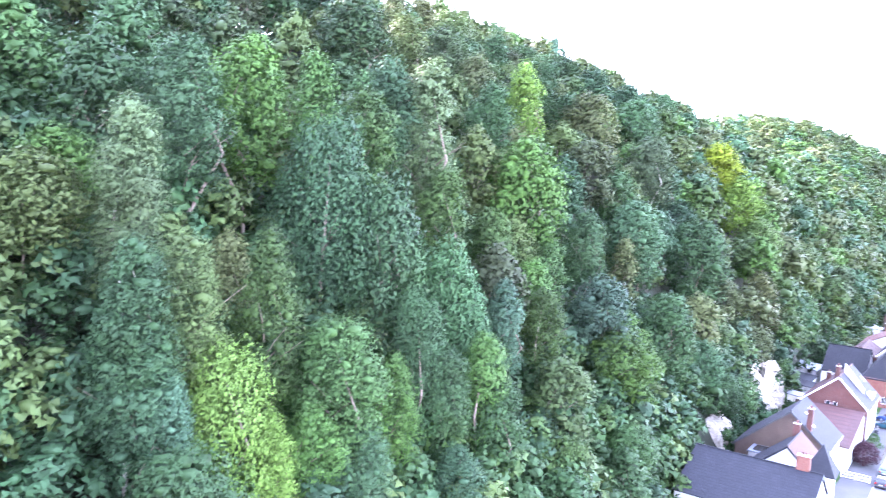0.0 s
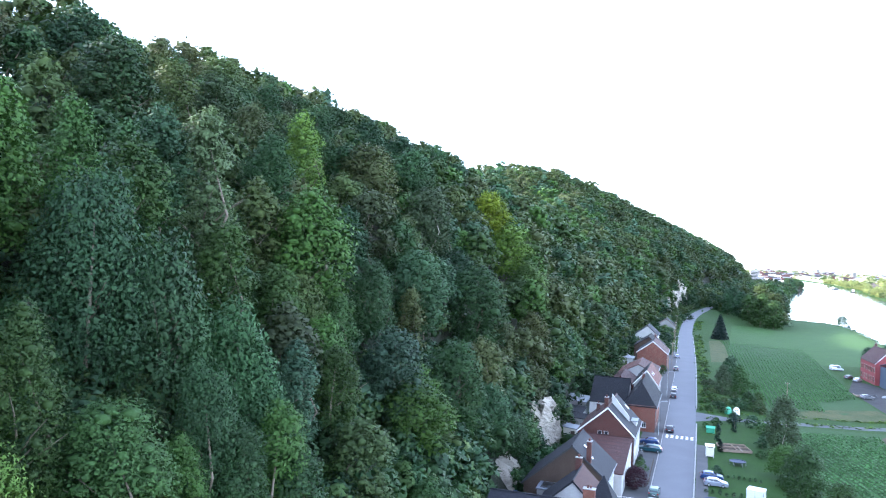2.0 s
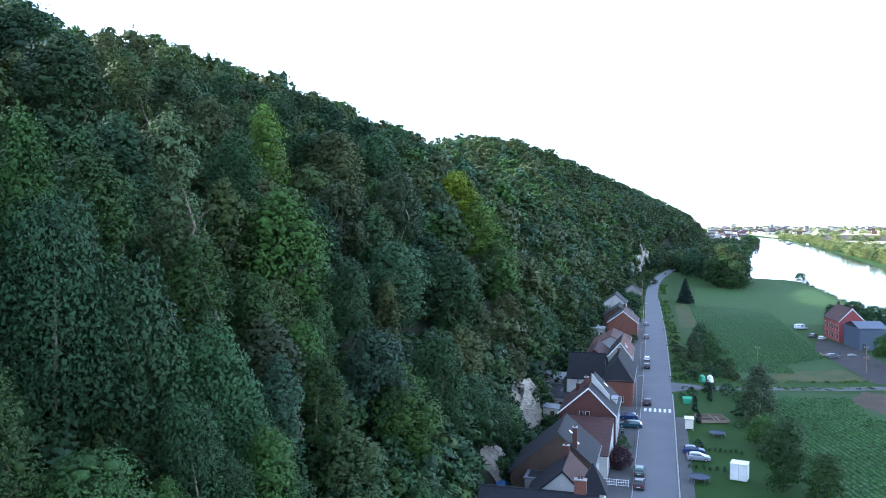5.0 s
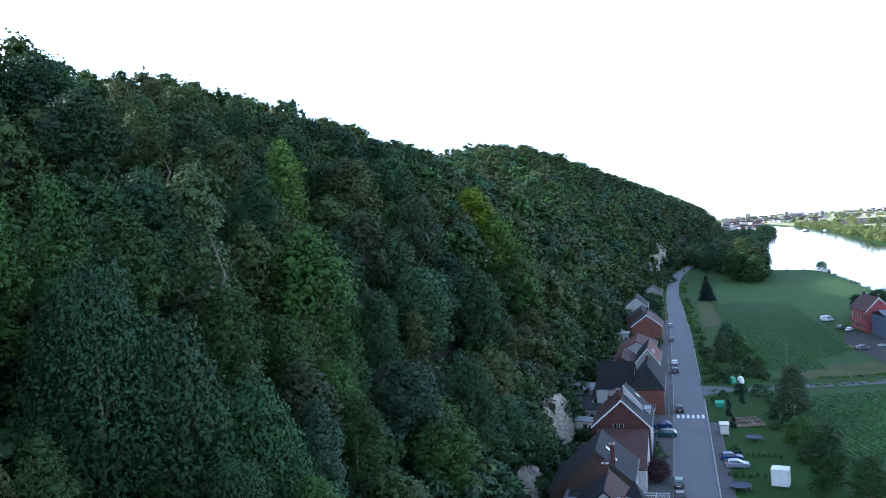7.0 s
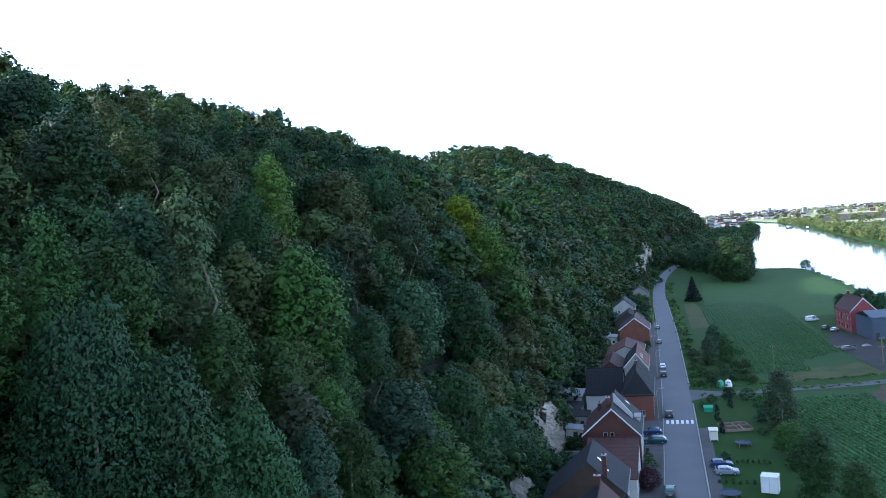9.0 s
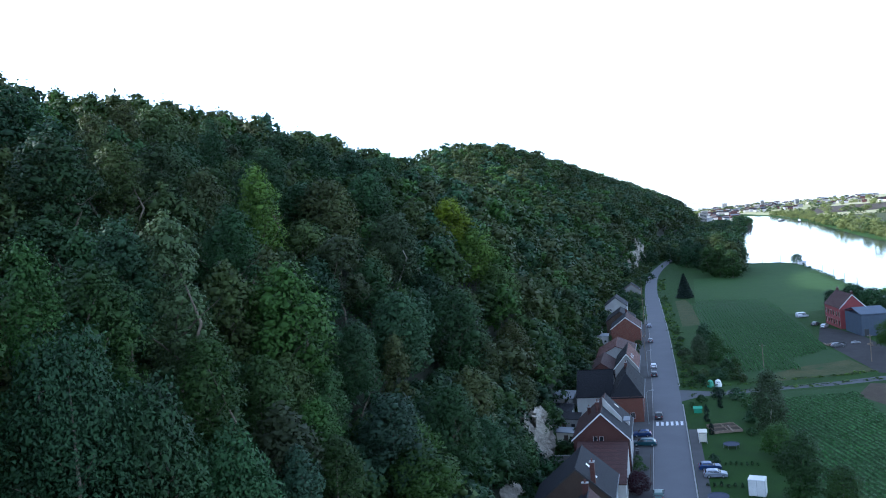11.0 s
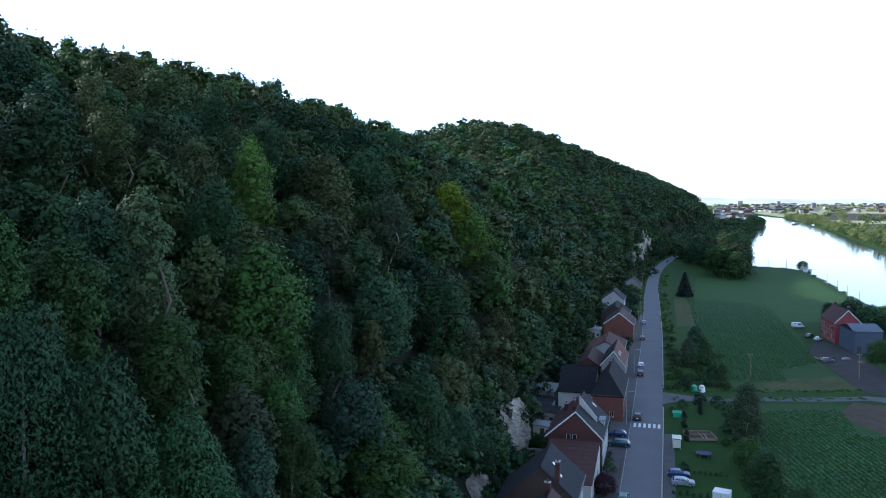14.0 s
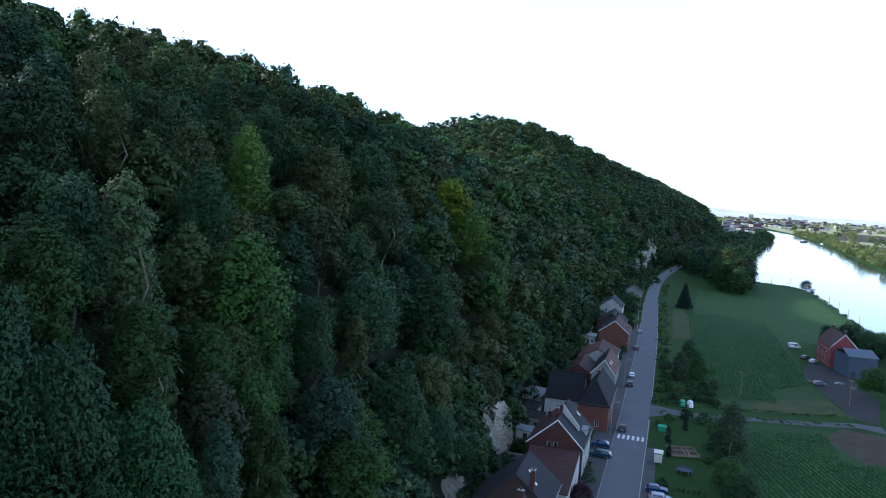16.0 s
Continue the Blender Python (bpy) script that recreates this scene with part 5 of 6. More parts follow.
car(P_WHITE, "white van at the field's edge", pose(55.2, 333.0, gz(55.2, 333), 0, 0, 20), 4.9, 1.95, 2.1, 1.0, "", "van")

# ---------- road furniture ----------
for k in range(6):
    s = part("crossing_stripe", box(-0.28, -1.6, 0.0, 0.28, 1.6, 0.006), PAINT)
    s.matrix_basis = pose(-2.70 + 1.08 * k, 175.0, 0.05)
    tagged(s, "worn white stripe of the pedestrian crossing", "road marking", "zebra crossing")
kerb_mesh = None
for side, off in (("l", -3.62), ("r", 3.62)):
    line = tagged(new("kerb"), "pale concrete kerb along the road edge", "", "", "structure")
    y = 70.0
    while y < 420:
        if side == "r" and 193 < y < 211:
            y += 2.2
            continue
        m = pose(float(road_x(y)) + off, y, 0.02, 0, 0, math.degrees(math.atan(-float(road_x(y + 2) - road_x(y)) / 2)))
        if kerb_mesh is None:
            k0 = part("kerb_stone", box(-0.13, -1.06, -0.1, 0.13, 1.06, 0.14, 0.02), KERB)
            kerb_mesh = k0.data
        else:
            k0 = new("kerb_stone", kerb_mesh)
        k0.parent = line
        k0.matrix_basis = m if side == "r" else m @ Matrix.Diagonal((0.6, 1, 0.45, 1))
        y += 2.2


def pole(x, y, h, r, material, label, name="utility_pole", arms=True, category="pole", group="poles"):
    p = thing(name, pose(x, y, gz(x, y)), label, category, group)
    part("mast", tube([(0, 0, -0.3), (0, 0, h * 0.5), (0, 0, h)], [r * 1.3, r * 1.1, r], 8), material, p)
    if arms:
        part("crossarm", box(-0.7, -0.05, h - 0.6, 0.7, 0.05, h - 0.5), material, p)
        for k in (-0.55, 0.0, 0.55):
            part("insulator", tube([(k, 0, h - 0.5), (k, 0, h - 0.3)], [0.05, 0.04], 6), WHITE, p)
    return p


for _y in (250.0, 300.0, 350.0, 400.0, 450.0):
    pole(float(road_x(_y)) - 5.2, _y, 8.5, 0.08, WOOD, "weathered wooden utility pole along the road", group="utility poles")


def street_lamp(x, y):
    p = thing("street_lamp", pose(x, y, gz(x, y)), "slim grey street lamp with a curved arm", "street lamp", "street lamps")
    part("mast", tube([(0, 0, -0.2), (0, 0, 4), (0, 0, 7.2), (0.3, 0, 7.7), (1.2, 0, 7.9)], [0.09, 0.08, 0.06, 0.05, 0.05], 8), METAL, p)
    part("lamp_head", box(1.0, -0.12, 7.82, 1.7, 0.12, 7.95, 0.03), METAL, p)


for _y in (175.0, 225.0, 330.0):
    street_lamp(float(road_x(_y)) - 4.6, _y)


def fence(x, y0, y1, h, material, label, n):
    f = thing("fence", pose(x, y0, 0), label, "fence", "garden fences")
    for k in range(n):
        part("post", box(-0.05, (y1 - y0) * k / (n - 1) - 0.05, 0.0, 0.05, (y1 - y0) * k / (n - 1) + 0.05, h), material, f)
    for z in (h * 0.35, h * 0.85):
        part("rail", box(-0.03, 0, z, 0.03, y1 - y0, z + 0.08), material, f)
    return f


railing = thing("railing", pose(-8.2, 121.5, 0.03), "white painted front garden railing", "fence", "garden fences")
for _z in (0.15, 0.62, 1.05):
    part("rail", box(0, -0.03, _z, 3.9, 0.03, _z + 0.06), WHITE, railing)
for _k in range(14):
    part("baluster", box(0.28 * _k + 0.02, -0.02, 0.213, 0.28 * _k + 0.06, 0.02, 1.047), WHITE, railing)
for _x in (-0.05, 1.9, 3.85):
    part("post", box(_x, -0.06, 0, _x + 0.1, 0.06, 1.2), WHITE, railing)
fence(-4.2, 134.0, 150.0, 0.9, WOOD_DARK, "dark front garden fence", 9)


def bin_box(x, y, col, label):
    b = thing("wheeled_bin", pose(x, y, 0.03), label, "bin", "wheeled bins")
    bm = bmesh.new()
    add_box(bm, -0.27, -0.33, 0.08, 0.27, 0.33, 0.95)
    for v in bm.verts:
        if v.co.z < 0.5:
            v.co.x *= 0.8
            v.co.y *= 0.8
    part("body", bm, col, b)
    part("lid", box(-0.3, -0.36, 0.953, 0.3, 0.36, 1.03, 0.03), col, b)
    for s in (-1, 1):
        part("wheel", tube([(s * 0.20, -0.3, 0.1), (s * 0.27, -0.3, 0.1)], [0.1, 0.1], 8), BLACK, b)


for _x, _y, _c, _l in ((-6.8, 152.2, DARK, "dark grey wheeled bin before a house"), (-6.7, 153.4, DARK, "dark grey wheeled bin before a house"), (-6.6, 180.4, GREEN_PLASTIC, "green wheeled bin by the brick wall"), (-6.9, 181.6, DARK, "dark grey wheeled bin by the brick wall")):
    bin_box(_x, _y, _c, _l)

# ---------- gardens beside the road ----------
def patch(name, poly, material, lift, label):
    """A flat patch of ground cover that follows the land; poly is a list of corners in order."""
    bm = bmesh.new()
    vs = [bm.verts.new((x, y, 0)) for x, y in poly]
    bm.faces.new(vs)
    bmesh.ops.triangulate(bm, faces=list(bm.faces))
    for _ in range(4):
        long = [e for e in bm.edges if e.calc_length() > 7]
        if not long:
            break
        bmesh.ops.subdivide_edges(bm, edges=long, cuts=1)
        bmesh.ops.triangulate(bm, faces=list(bm.faces))
    for v in bm.verts:
        v.co.z = gz(v.co.x, v.co.y) + lift
    bmesh.ops.recalc_face_normals(bm, faces=list(bm.faces))
    for f in bm.faces:
        if f.normal.z < 0:
            f.normal_flip()
    return tagged(part(name, bm, material), label, "", "", "structure")


patch("lawn", [(6.2, 100), (24, 100), (22.5, 150), (21, 170), (6.3, 172)], LAWN, 0.02, "mown green lawn beside the road")
patch("lawn", [(4.6, 173), (18.5, 172), (19.0, 200), (4.6, 193)], LAWN, 0.02, "mown green garden lawn behind a hedge")
patch("lane", [(3.3, 195), (8, 200.0), (30, 208.0), (56, 217), (62, 214), (62, 221), (56, 221.5), (32, 212.6), (12, 205.5), (3.3, 207.5)], ASPHALT_DARK, 0.035, "narrow asphalt lane across the fields")
patch("yard", [(51, 279), (57, 308), (62, 297), (66, 282), (68, 250), (62, 223), (56, 226)], GRAVEL, 0.04, "grey gravel farmyard before the red house")
patch("rough_grass", [(8, 318), (15.5, 322), (15, 380), (12.5, 408), (7.5, 402)], DRY, 0.015, "dry rough grass along the roadside")
SOWN = surface("pale_weedy_field_soil", (0.030, 0.062, 0.018), (0.024, 0.052, 0.014), 0.08, 1.6, 0.95, 0.6, world_space=True, dist=0.06)
patch("field_soil", [(21, 221), (36, 220), (55, 230), (50, 280), (53, 300), (52, 345), (45, 400), (17, 400), (14, 290)], SOWN, 0.02, "weedy soil between the crop rows")
patch("field_soil", [(23, 95), (75, 95), (75, 215), (58, 213), (30, 206), (24, 200), (22.5, 170)], SOWN, 0.02, "weedy soil between the crop rows")
patch("bare_soil", [(45, 201), (51, 214), (60, 211), (72, 205), (72, 186), (51, 186)], SOIL, 0.03, "bare brown strip of field")
patch("stubble_soil", [(30, 218), (56, 228), (53, 245), (40, 238), (28, 226)], DRY, 0.03, "dry weedy corner of the field")


def crop_rows(name, a, b, c, d, n, gap, label, seed, keep, h=0.55):
    """Rows of low crop plants; a-b is the first row, c-d the last."""
    r = np.random.default_rng(seed)
    P = []
    for k in range(n):
        u = k / (n - 1)
        p, q = np.array(a) * (1 - u) + np.array(c) * u, np.array(b) * (1 - u) + np.array(d) * u
        m = int(np.linalg.norm(q - p) / gap)
        t = (np.arange(m) + r.uniform(-0.3, 0.3, m)) / m
        pts = p + (q - p) * t[:, None] + r.normal(size=(m, 2)) * 0.06
        P.append(pts[[keep(*v) and r.random() > 0.10 for v in pts]])
    P = np.concatenate(P)
    Z = terrain(P[:, 0], P[:, 1])
    k = 2
    C = np.repeat(np.column_stack([P, Z + h * 0.5]), k, 0) + r.normal(size=(len(P) * k, 3)) * np.array([0.06, 0.12, 0.06])
    N = r.normal(size=C.shape) * 0.5 + np.array([0, 0, 1.0])
    N /= np.linalg.norm(N, axis=1, keepdims=True)
    V, F = leaf_quads(C, N, 0.46, r, 0, 0.9)
    return tagged(mesh_part(name, V, F, LEAF["crop"]), label, "crop", "", "stuff")


crop_rows("crop_rows", (13.0, 222), (9.0, 410), (54, 236), (58, 400), 38, 0.24, "green crop rows of the upper field", 4, lambda x, y: y > 228 + (x - 20) * 0.25 and x > 17 - (y - 230) * 0.02 and not (x > 38 and y < 262 - (50 - x) * 1.2) and x < 51 and random.random() > (y - 265) / 150)
crop_rows("crop_rows", (0.0, 237), (34, 95), (62, 240), (108, 95), 56, 0.24, "green crop rows of the lower field", 6, lambda x, y: 24.5 < x < 74 and y < 203 + (x - 30) * 0.36 - 4 and not (x > 46 and 184 < y) and y > 95)
far_field = patch("meadow", [(17, 398), (45, 398), (52, 344), (70, 352), (96, 400), (97, 560), (90, 590), (60, 600), (45, 520), (22, 515)], WEEDY, 0.02, "smooth green meadow reaching the river bank")


def bush(x, y, w, h, leaf="green", label="dense green garden bush", name="bush", level=1, var=0, shape="round", group="garden bushes", category="bush"):
    key = ("bush", shape, var, leaf, level, round(w / h, 1))
    if key not in MESHES:
        me = crown_mesh("foliage", (NEAR[shape, var] if level == 0 else MID[shape, var] if shape != "round" else FAR[(4, 6, 7, 6)[var]]), w / h, 1.15, LEAF[leaf])
        MESHES[key] = me
    t = thing(name, pose(x, y, gz(x, y), 0, 0, (x * 37 + y * 11) % 360), label, category, group)
    f = new("foliage", MESHES[key])
    f.parent = t
    f.matrix_basis = Matrix.Translation((0, 0, -0.13 * h)) @ Matrix.Diagonal((h, h, h, 1))
    part("stem", tube([(0, 0, -0.3), (0, 0, h * 0.5)], [0.07, 0.04], 6), BARK, t)
    return t


# trees and shrubs of the gardens
tree(21.0, 170.5, 13.6, 9.0, 14.8, "tall", 1, "birch", 0, None, "birch", "tall drooping birch with grey-green leaves at the lawn's edge", "tree", "garden trees", BARK_PALE)
tree(20.2, 128.0, 13.0, 7.8, 15.1, "round", 1, "bright", 0, None, "tree", "broad leafy green tree beside the white container", "tree", "garden trees")
tree(25.0, 122.0, 9.0, 6.3, 11.1, "round", 2, "green", 0, None, "tree", "broad leafy green tree at the field's edge", "tree", "garden trees")
tree(19.6, 151.0, 7.0, 8.4, 7.9, "round", 3, "bright", 0, None, "tree", "fresh yellowish green small tree beside a birch", "tree", "garden trees")
tree(10.5, 243.0, 9.4, 6.7, 11.1, "tall", 0, "birch", 0, None, "tree", "dense grey-green tree by the roadside", "tree", "garden trees")
tree(15.8, 248.0, 9.2, 7.6, 10.9, "tall", 2, "green", 0, None, "tree", "dense dark green tree by the roadside", "tree", "garden trees")
tree(13.2, 263.0, 10.2, 7.8, 11.4, "round", 3, "deep", 1, None, "tree", "dense dark green tree by the roadside", "tree", "garden trees")
for x, y, w, h, leaf in ((7.5, 226, 4.5, 3.0, "green"), (10.5, 224, 4, 2.6, "olive"), (6.0, 233, 3.5, 2.2, "green"), (17.5, 232, 5, 3.6, "deep"), (20.5, 237, 4, 3.2, "green"), (9.0, 216, 5, 2.4, "green"), (14, 220, 5, 3.2, "deep"),
                         (12.5, 199, 5, 3.0, "deep"), (16.5, 197, 5, 3.4, "deep"), (18.5, 190, 4, 3.2, "green"), (18.8, 182, 4, 3.0, "deep"), (17.5, 176, 4, 2.8, "deep"), (8.0, 194, 3.2, 2.2, "green"), (5.6, 189, 2.4, 1.6, "green"),
                         (7.5, 147, 3.4, 2.0, "deep"), (16.5, 166, 3, 1.8, "green"), (19, 144, 4, 3, "green"), (23, 140, 5, 4, "green"), (5.0, 270, 3, 1.8, "green"), (6.2, 284, 3, 2, "deep"), (5.2, 262, 3, 2, "green"), (4.8, 300, 2.6, 1.6, "green")):
    bush(x, y, w, h, leaf, {"green": "leafy green garden bush", "deep": "dense dark green garden bush", "olive": "dense olive-green garden bush"}[leaf], var=int(x) % 4)
_r = random.Random(62)
for _k in range(30):
    x, y = _r.uniform(5.2, 21), _r.uniform(211, 262)
    if abs(x - 12.5) < 5 and y > 238:
        x = 6.0 + (_k % 3)
    leaf = _r.choice(("green", "deep", "olive", "green", "birch"))
    bush(x, y, _r.uniform(2.2, 5.0), _r.uniform(0.9, 2.6), leaf, {"green": "leafy green garden bush", "deep": "dense dark green garden bush", "olive": "dense olive-green garden bush", "birch": "loose grey-green garden bush"}[leaf], var=_k % 4)
for _k in range(7):
    bush(9.6 + _k * 0.95, 146.2 + (_k % 2) * 0.3, 0.7, 0.7 + (_k % 3) * 0.15, "deep", "small dark shrub in a garden row", group="small shrubs", var=_k % 4)
    bush(5.6 + _k * 1.15, 134.6 - (_k % 2) * 0.3, 0.8, 0.7 + (_k % 3) * 0.2, "deep", "small dark shrub in a garden row", group="small shrubs", var=_k % 4)
for x, y, h in ((8.2, 176.5, 4.2), (12.1, 189.0, 4.6), (8.5, 166.6, 2.6)):
    bush(x, y, 1.5, h, "conifer", "slender dark green cypress on the lawn", "cypress", 1, 0, "tall", "cypresses", "tree")
bush(-6.2, 131.0, 5.2, 4.4, "red", "dark red-leaved small tree in a front garden", "red_leaved_tree", 0, 2, "round", "", "tree")
bush(-6.3, 142.5, 3.4, 2.2, "green", "clipped light green hedge bush in a front garden")
bush(-6.6, 148.0, 2.4, 1.5, "green", "low green bush in a front garden")
for x, y, w, h in ((-21.5, 154.0, 5, 3.0), (-20.2, 157.0, 4, 2.6), (-22.5, 165.5, 3, 2.4), (-21.0, 108.5, 5, 3.5), (-24.5, 117.0, 5, 4), (-24.2, 122.0, 5, 3.6), (-23.0, 127.5, 6, 4.5), (-21.0, 131.0, 5, 3.4), (-22.5, 135.5, 6, 4.6), (-19.8, 137.5, 4, 3.0), (-22.0, 141.5, 5, 4), (-19.5, 127.0, 4, 2.6), (-20.5, 152.0, 4, 2.4), (-20.0, 162.5, 4, 3.2), (-22, 205, 5, 4), (-24, 212, 6, 5), (-9.5, 262, 4, 3), (-8.5, 272, 4, 3.6), (-9, 330, 5, 4), (-10.5, 342, 6, 5), (-11.5, 375, 6, 5), (-12.5, 392, 7, 5), (-12, 410, 6, 5), (-13, 460, 7, 5), (-11, 480, 7, 6), (-8.5, 500, 8, 6), (-5, 525, 8, 5)):
    bush(x, y, w, h, "deep" if int(y) % 2 else "green", "dense green bush behind the houses" if y < 300 else "green roadside bush under the slope", var=int(y) % 4, group="bushes by the houses")


def cone_tree(x, y, h, w, label):
    t = thing("conifer", pose(x, y, gz(x, y)), label, "tree")
    part("trunk", tube([(0, 0, -0.5), (0, 0, h * 0.9)], [0.25, 0.04], 7), BARK, t)
    r = np.random.default_rng(3)
    Vs, Fs, n = [], [], 0
    for k in range(16):
        u = k / 16
        z = h * (0.06 + 0.92 * u)
        rad = w / 2 * (1 - u) ** 0.9 + 0.15
        m = int(60 + 260 * (1 - u))
        a = r.uniform(0, 6.283, m)
        q = rad * r.uniform(0.45, 1.05, m)
        P = np.stack([q * np.cos(a), q * np.sin(a), z - q * 0.28 + r.normal(size=m) * 0.12], -1)
        N = np.stack([np.cos(a) * 0.5, np.sin(a) * 0.5, np.ones(m) * 0.8], -1) + r.normal(size=(m, 3)) * 0.35
        N /= np.linalg.norm(N, axis=1, keepdims=True)
        V, F = leaf_quads(P, N, 0.9, r, 0.3, 0.5)
        Vs.append(V)
        Fs.append(F + n)
        n += len(V)
    mesh_part("crown", np.concatenate(Vs), np.concatenate(Fs), LEAF["conifer"], t)


cone_tree(12.9, 416.0, 13.5, 9.5, "dark green spruce standing alone by the roadside")


# ---------- garden things ----------
ct = thing("container", pose(13.5, 131.0, gz(13.5, 131.0), 0, 0, -14), "white box-shaped storage container on the lawn", "container")
part("body", box(-1.35, -1.15, 0.16, 1.35, 1.15, 2.85, 0.04), WHITE, ct)
part("roof", box(-1.4, -1.2, 2.853, 1.4, 1.2, 2.97, 0.03), WHITE, ct)
for s in (-1.36, -0.03, 1.31):
    part("rib", box(s, -1.185, 0.18, s + 0.05, -1.153, 2.83), METAL, ct)
for s in (-1.15, 0.0, 1.1):
    part("rib", box(-1.385, s, 0.18, -1.353, s + 0.05, 2.83), METAL, ct)
for s in (-1.1, 0.85):
    part("skid", box(s, -1.1, -0.02, s + 0.25, 1.1, 0.157), WOOD_DARK, ct)


def trampoline(x, y, r, label):
    t = thing("trampoline", pose(x, y, gz(x, y)), label, "trampoline", "trampolines")
    n = 28
    ring = [(r * math.cos(2 * math.pi * k / n), r * math.sin(2 * math.pi * k / n)) for k in range(n)]
    part("mat", prism([(a * 0.86, b * 0.86) for a, b in ring], 0.76, 0.78), NAVY_MESH, t, "dark woven jumping mat")
    bm = bmesh.new()
    for i in range(n):
        (a, b), (c, d) = ring[i], ring[(i + 1) % n]
        q = [bm.verts.new(p) for p in ((a * 0.87, b * 0.87, 0.75), (c * 0.87, d * 0.87, 0.75), (c, d, 0.80), (a, b, 0.80), (a * 0.87, b * 0.87, 0.82), (c * 0.87, d * 0.87, 0.82), (c, d, 0.86), (a, b, 0.86))]
        for f in ((3, 2, 1, 0), (4, 5, 6, 7), (0, 1, 5, 4), (2, 3, 7, 6)):
            bm.faces.new([q[j] for j in f])
    part("rim_pad", bm, NAVY_MESH, t)
    for k in range(6):
        a = 2 * math.pi * k / 6
        part("leg", tube([(r * 0.95 * math.cos(a), r * 0.95 * math.sin(a), 0), (r * 0.95 * math.cos(a), r * 0.95 * math.sin(a), 0.75)], [0.03, 0.03], 6), METAL, t)


trampoline(11.7, 157.2, 1.6, "round dark trampoline on the lawn")
trampoline(6.9, 127.8, 1.75, "round dark blue trampoline near the road")


def igloo_bank(x, y, col, label):
    b = thing("bottle_bank", pose(x, y, gz(x, y)), label, "bottle bank", "bottle banks")
    bm = bmesh.new()
    rings = []
    for k in range(9):
        u = k / 8
        rr = 0.95 * math.cos(u * 1.35) ** 0.45 if u < 1 else 0.2
        rings.append([bm.verts.new((rr * math.cos(a), rr * math.sin(a), 0.08 + 1.85 * u)) for a in (2 * math.pi * j / 18 for j in range(18))])
    for p, q in zip(rings, rings[1:]):
        for j in range(18):
            bm.faces.new((p[j], p[(j + 1) % 18], q[(j + 1) % 18], q[j]))
    bm.faces.new(rings[0][::-1])
    bm.faces.new(rings[-1])
    part("shell", bm, col, b)
    for s in (-1, 1):
        part("port", tube([(s * 0.22, -0.80, 1.35), (s * 0.22, -0.98, 1.35)], [0.11, 0.12], 10), BLACK, b)
    part("lifting_ring", tube([(-0.12, 0, 1.92), (-0.1, 0, 2.08), (0.1, 0, 2.08), (0.12, 0, 1.92)], [0.03] * 4, 6), METAL, b)


igloo_bank(11.4, 211.0, GREEN_PLASTIC, "green dome-shaped bottle bank by the lane")
igloo_bank(13.4, 211.6, WHITE, "white dome-shaped bottle bank by the lane")

hut = thing("bus_shelter", pose(6.4, 161.0, gz(6.4, 161)), "small pale glazed bus shelter beside the pavement", "shelter")
for sx in (-0.8, 0.72):
    for sy in (-1.2, 1.12):
        part("post", box(sx, sy, 0, sx + 0.08, sy + 0.08, 2.25), WHITE, hut)
part("roof", box(-0.95, -1.35, 2.253, 0.95, 1.35, 2.36, 0.03), CREAM, hut)
part("back_panel", box(0.75, -1.1, 0.3, 0.78, 1.1, 2.1), CREAM, hut)
for sy in (-1.19, 1.16):
    part("side_panel", box(-0.7, sy, 0.3, 0.7, sy + 0.03, 2.1), CREAM if sy < 0 else GLASS, hut)
part("bench", box(0.2, -0.9, 0.42, 0.65, 0.9, 0.47), WOOD, hut)

bed = thing("raised_beds", pose(9.2, 166.9, gz(9.2, 167), 0, 0, 14), "timber-edged raised vegetable beds in the garden", "garden bed")
for z0, yy in ((0.0, 0.0), (0.0, 3.0), (0.0, 5.6)):
    part("board", box(0, yy, 0, 6.0, yy + 0.12, 0.55), WOOD, bed)
for xx in (0.0, 3.0, 5.88):
    part("board", box(xx, 0.123, 0, xx + 0.12, 5.597, 0.5), WOOD, bed)
part("soil", box(0.13, 0.125, 0, 5.87, 5.59, 0.32), SOIL, bed)
plank = thing("leaning_plank", pose(12.6, 169.0, gz(12.6, 169) + 0.35, 0, 0, 100), "long pale plank lying across the garden beds", "plank")
part("plank_board", box(-2.4, -0.16, 0.25, 2.4, 0.16, 0.33, 0.01), WOOD, plank)
play = thing("play_frame", pose(6.7, 184.5, gz(6.7, 184.5)), "small green plastic play house in the garden", "play house")
part("body", box(-0.9, -0.7, 0, 0.9, 0.7, 1.1, 0.05), GREEN_PLASTIC, play)
part("roof", slab([(-1.05, -0.85, 1.15), (1.05, -0.85, 1.15), (1.05, 0.0, 1.6), (-1.05, 0.0, 1.6)], 0.06), GREEN_PLASTIC, play)
part("roof", slab([(-1.05, 0.85, 1.15), (1.05, 0.85, 1.15), (1.05, 0.0, 1.6), (-1.05, 0.0, 1.6)], 0.06), GREEN_PLASTIC, play)


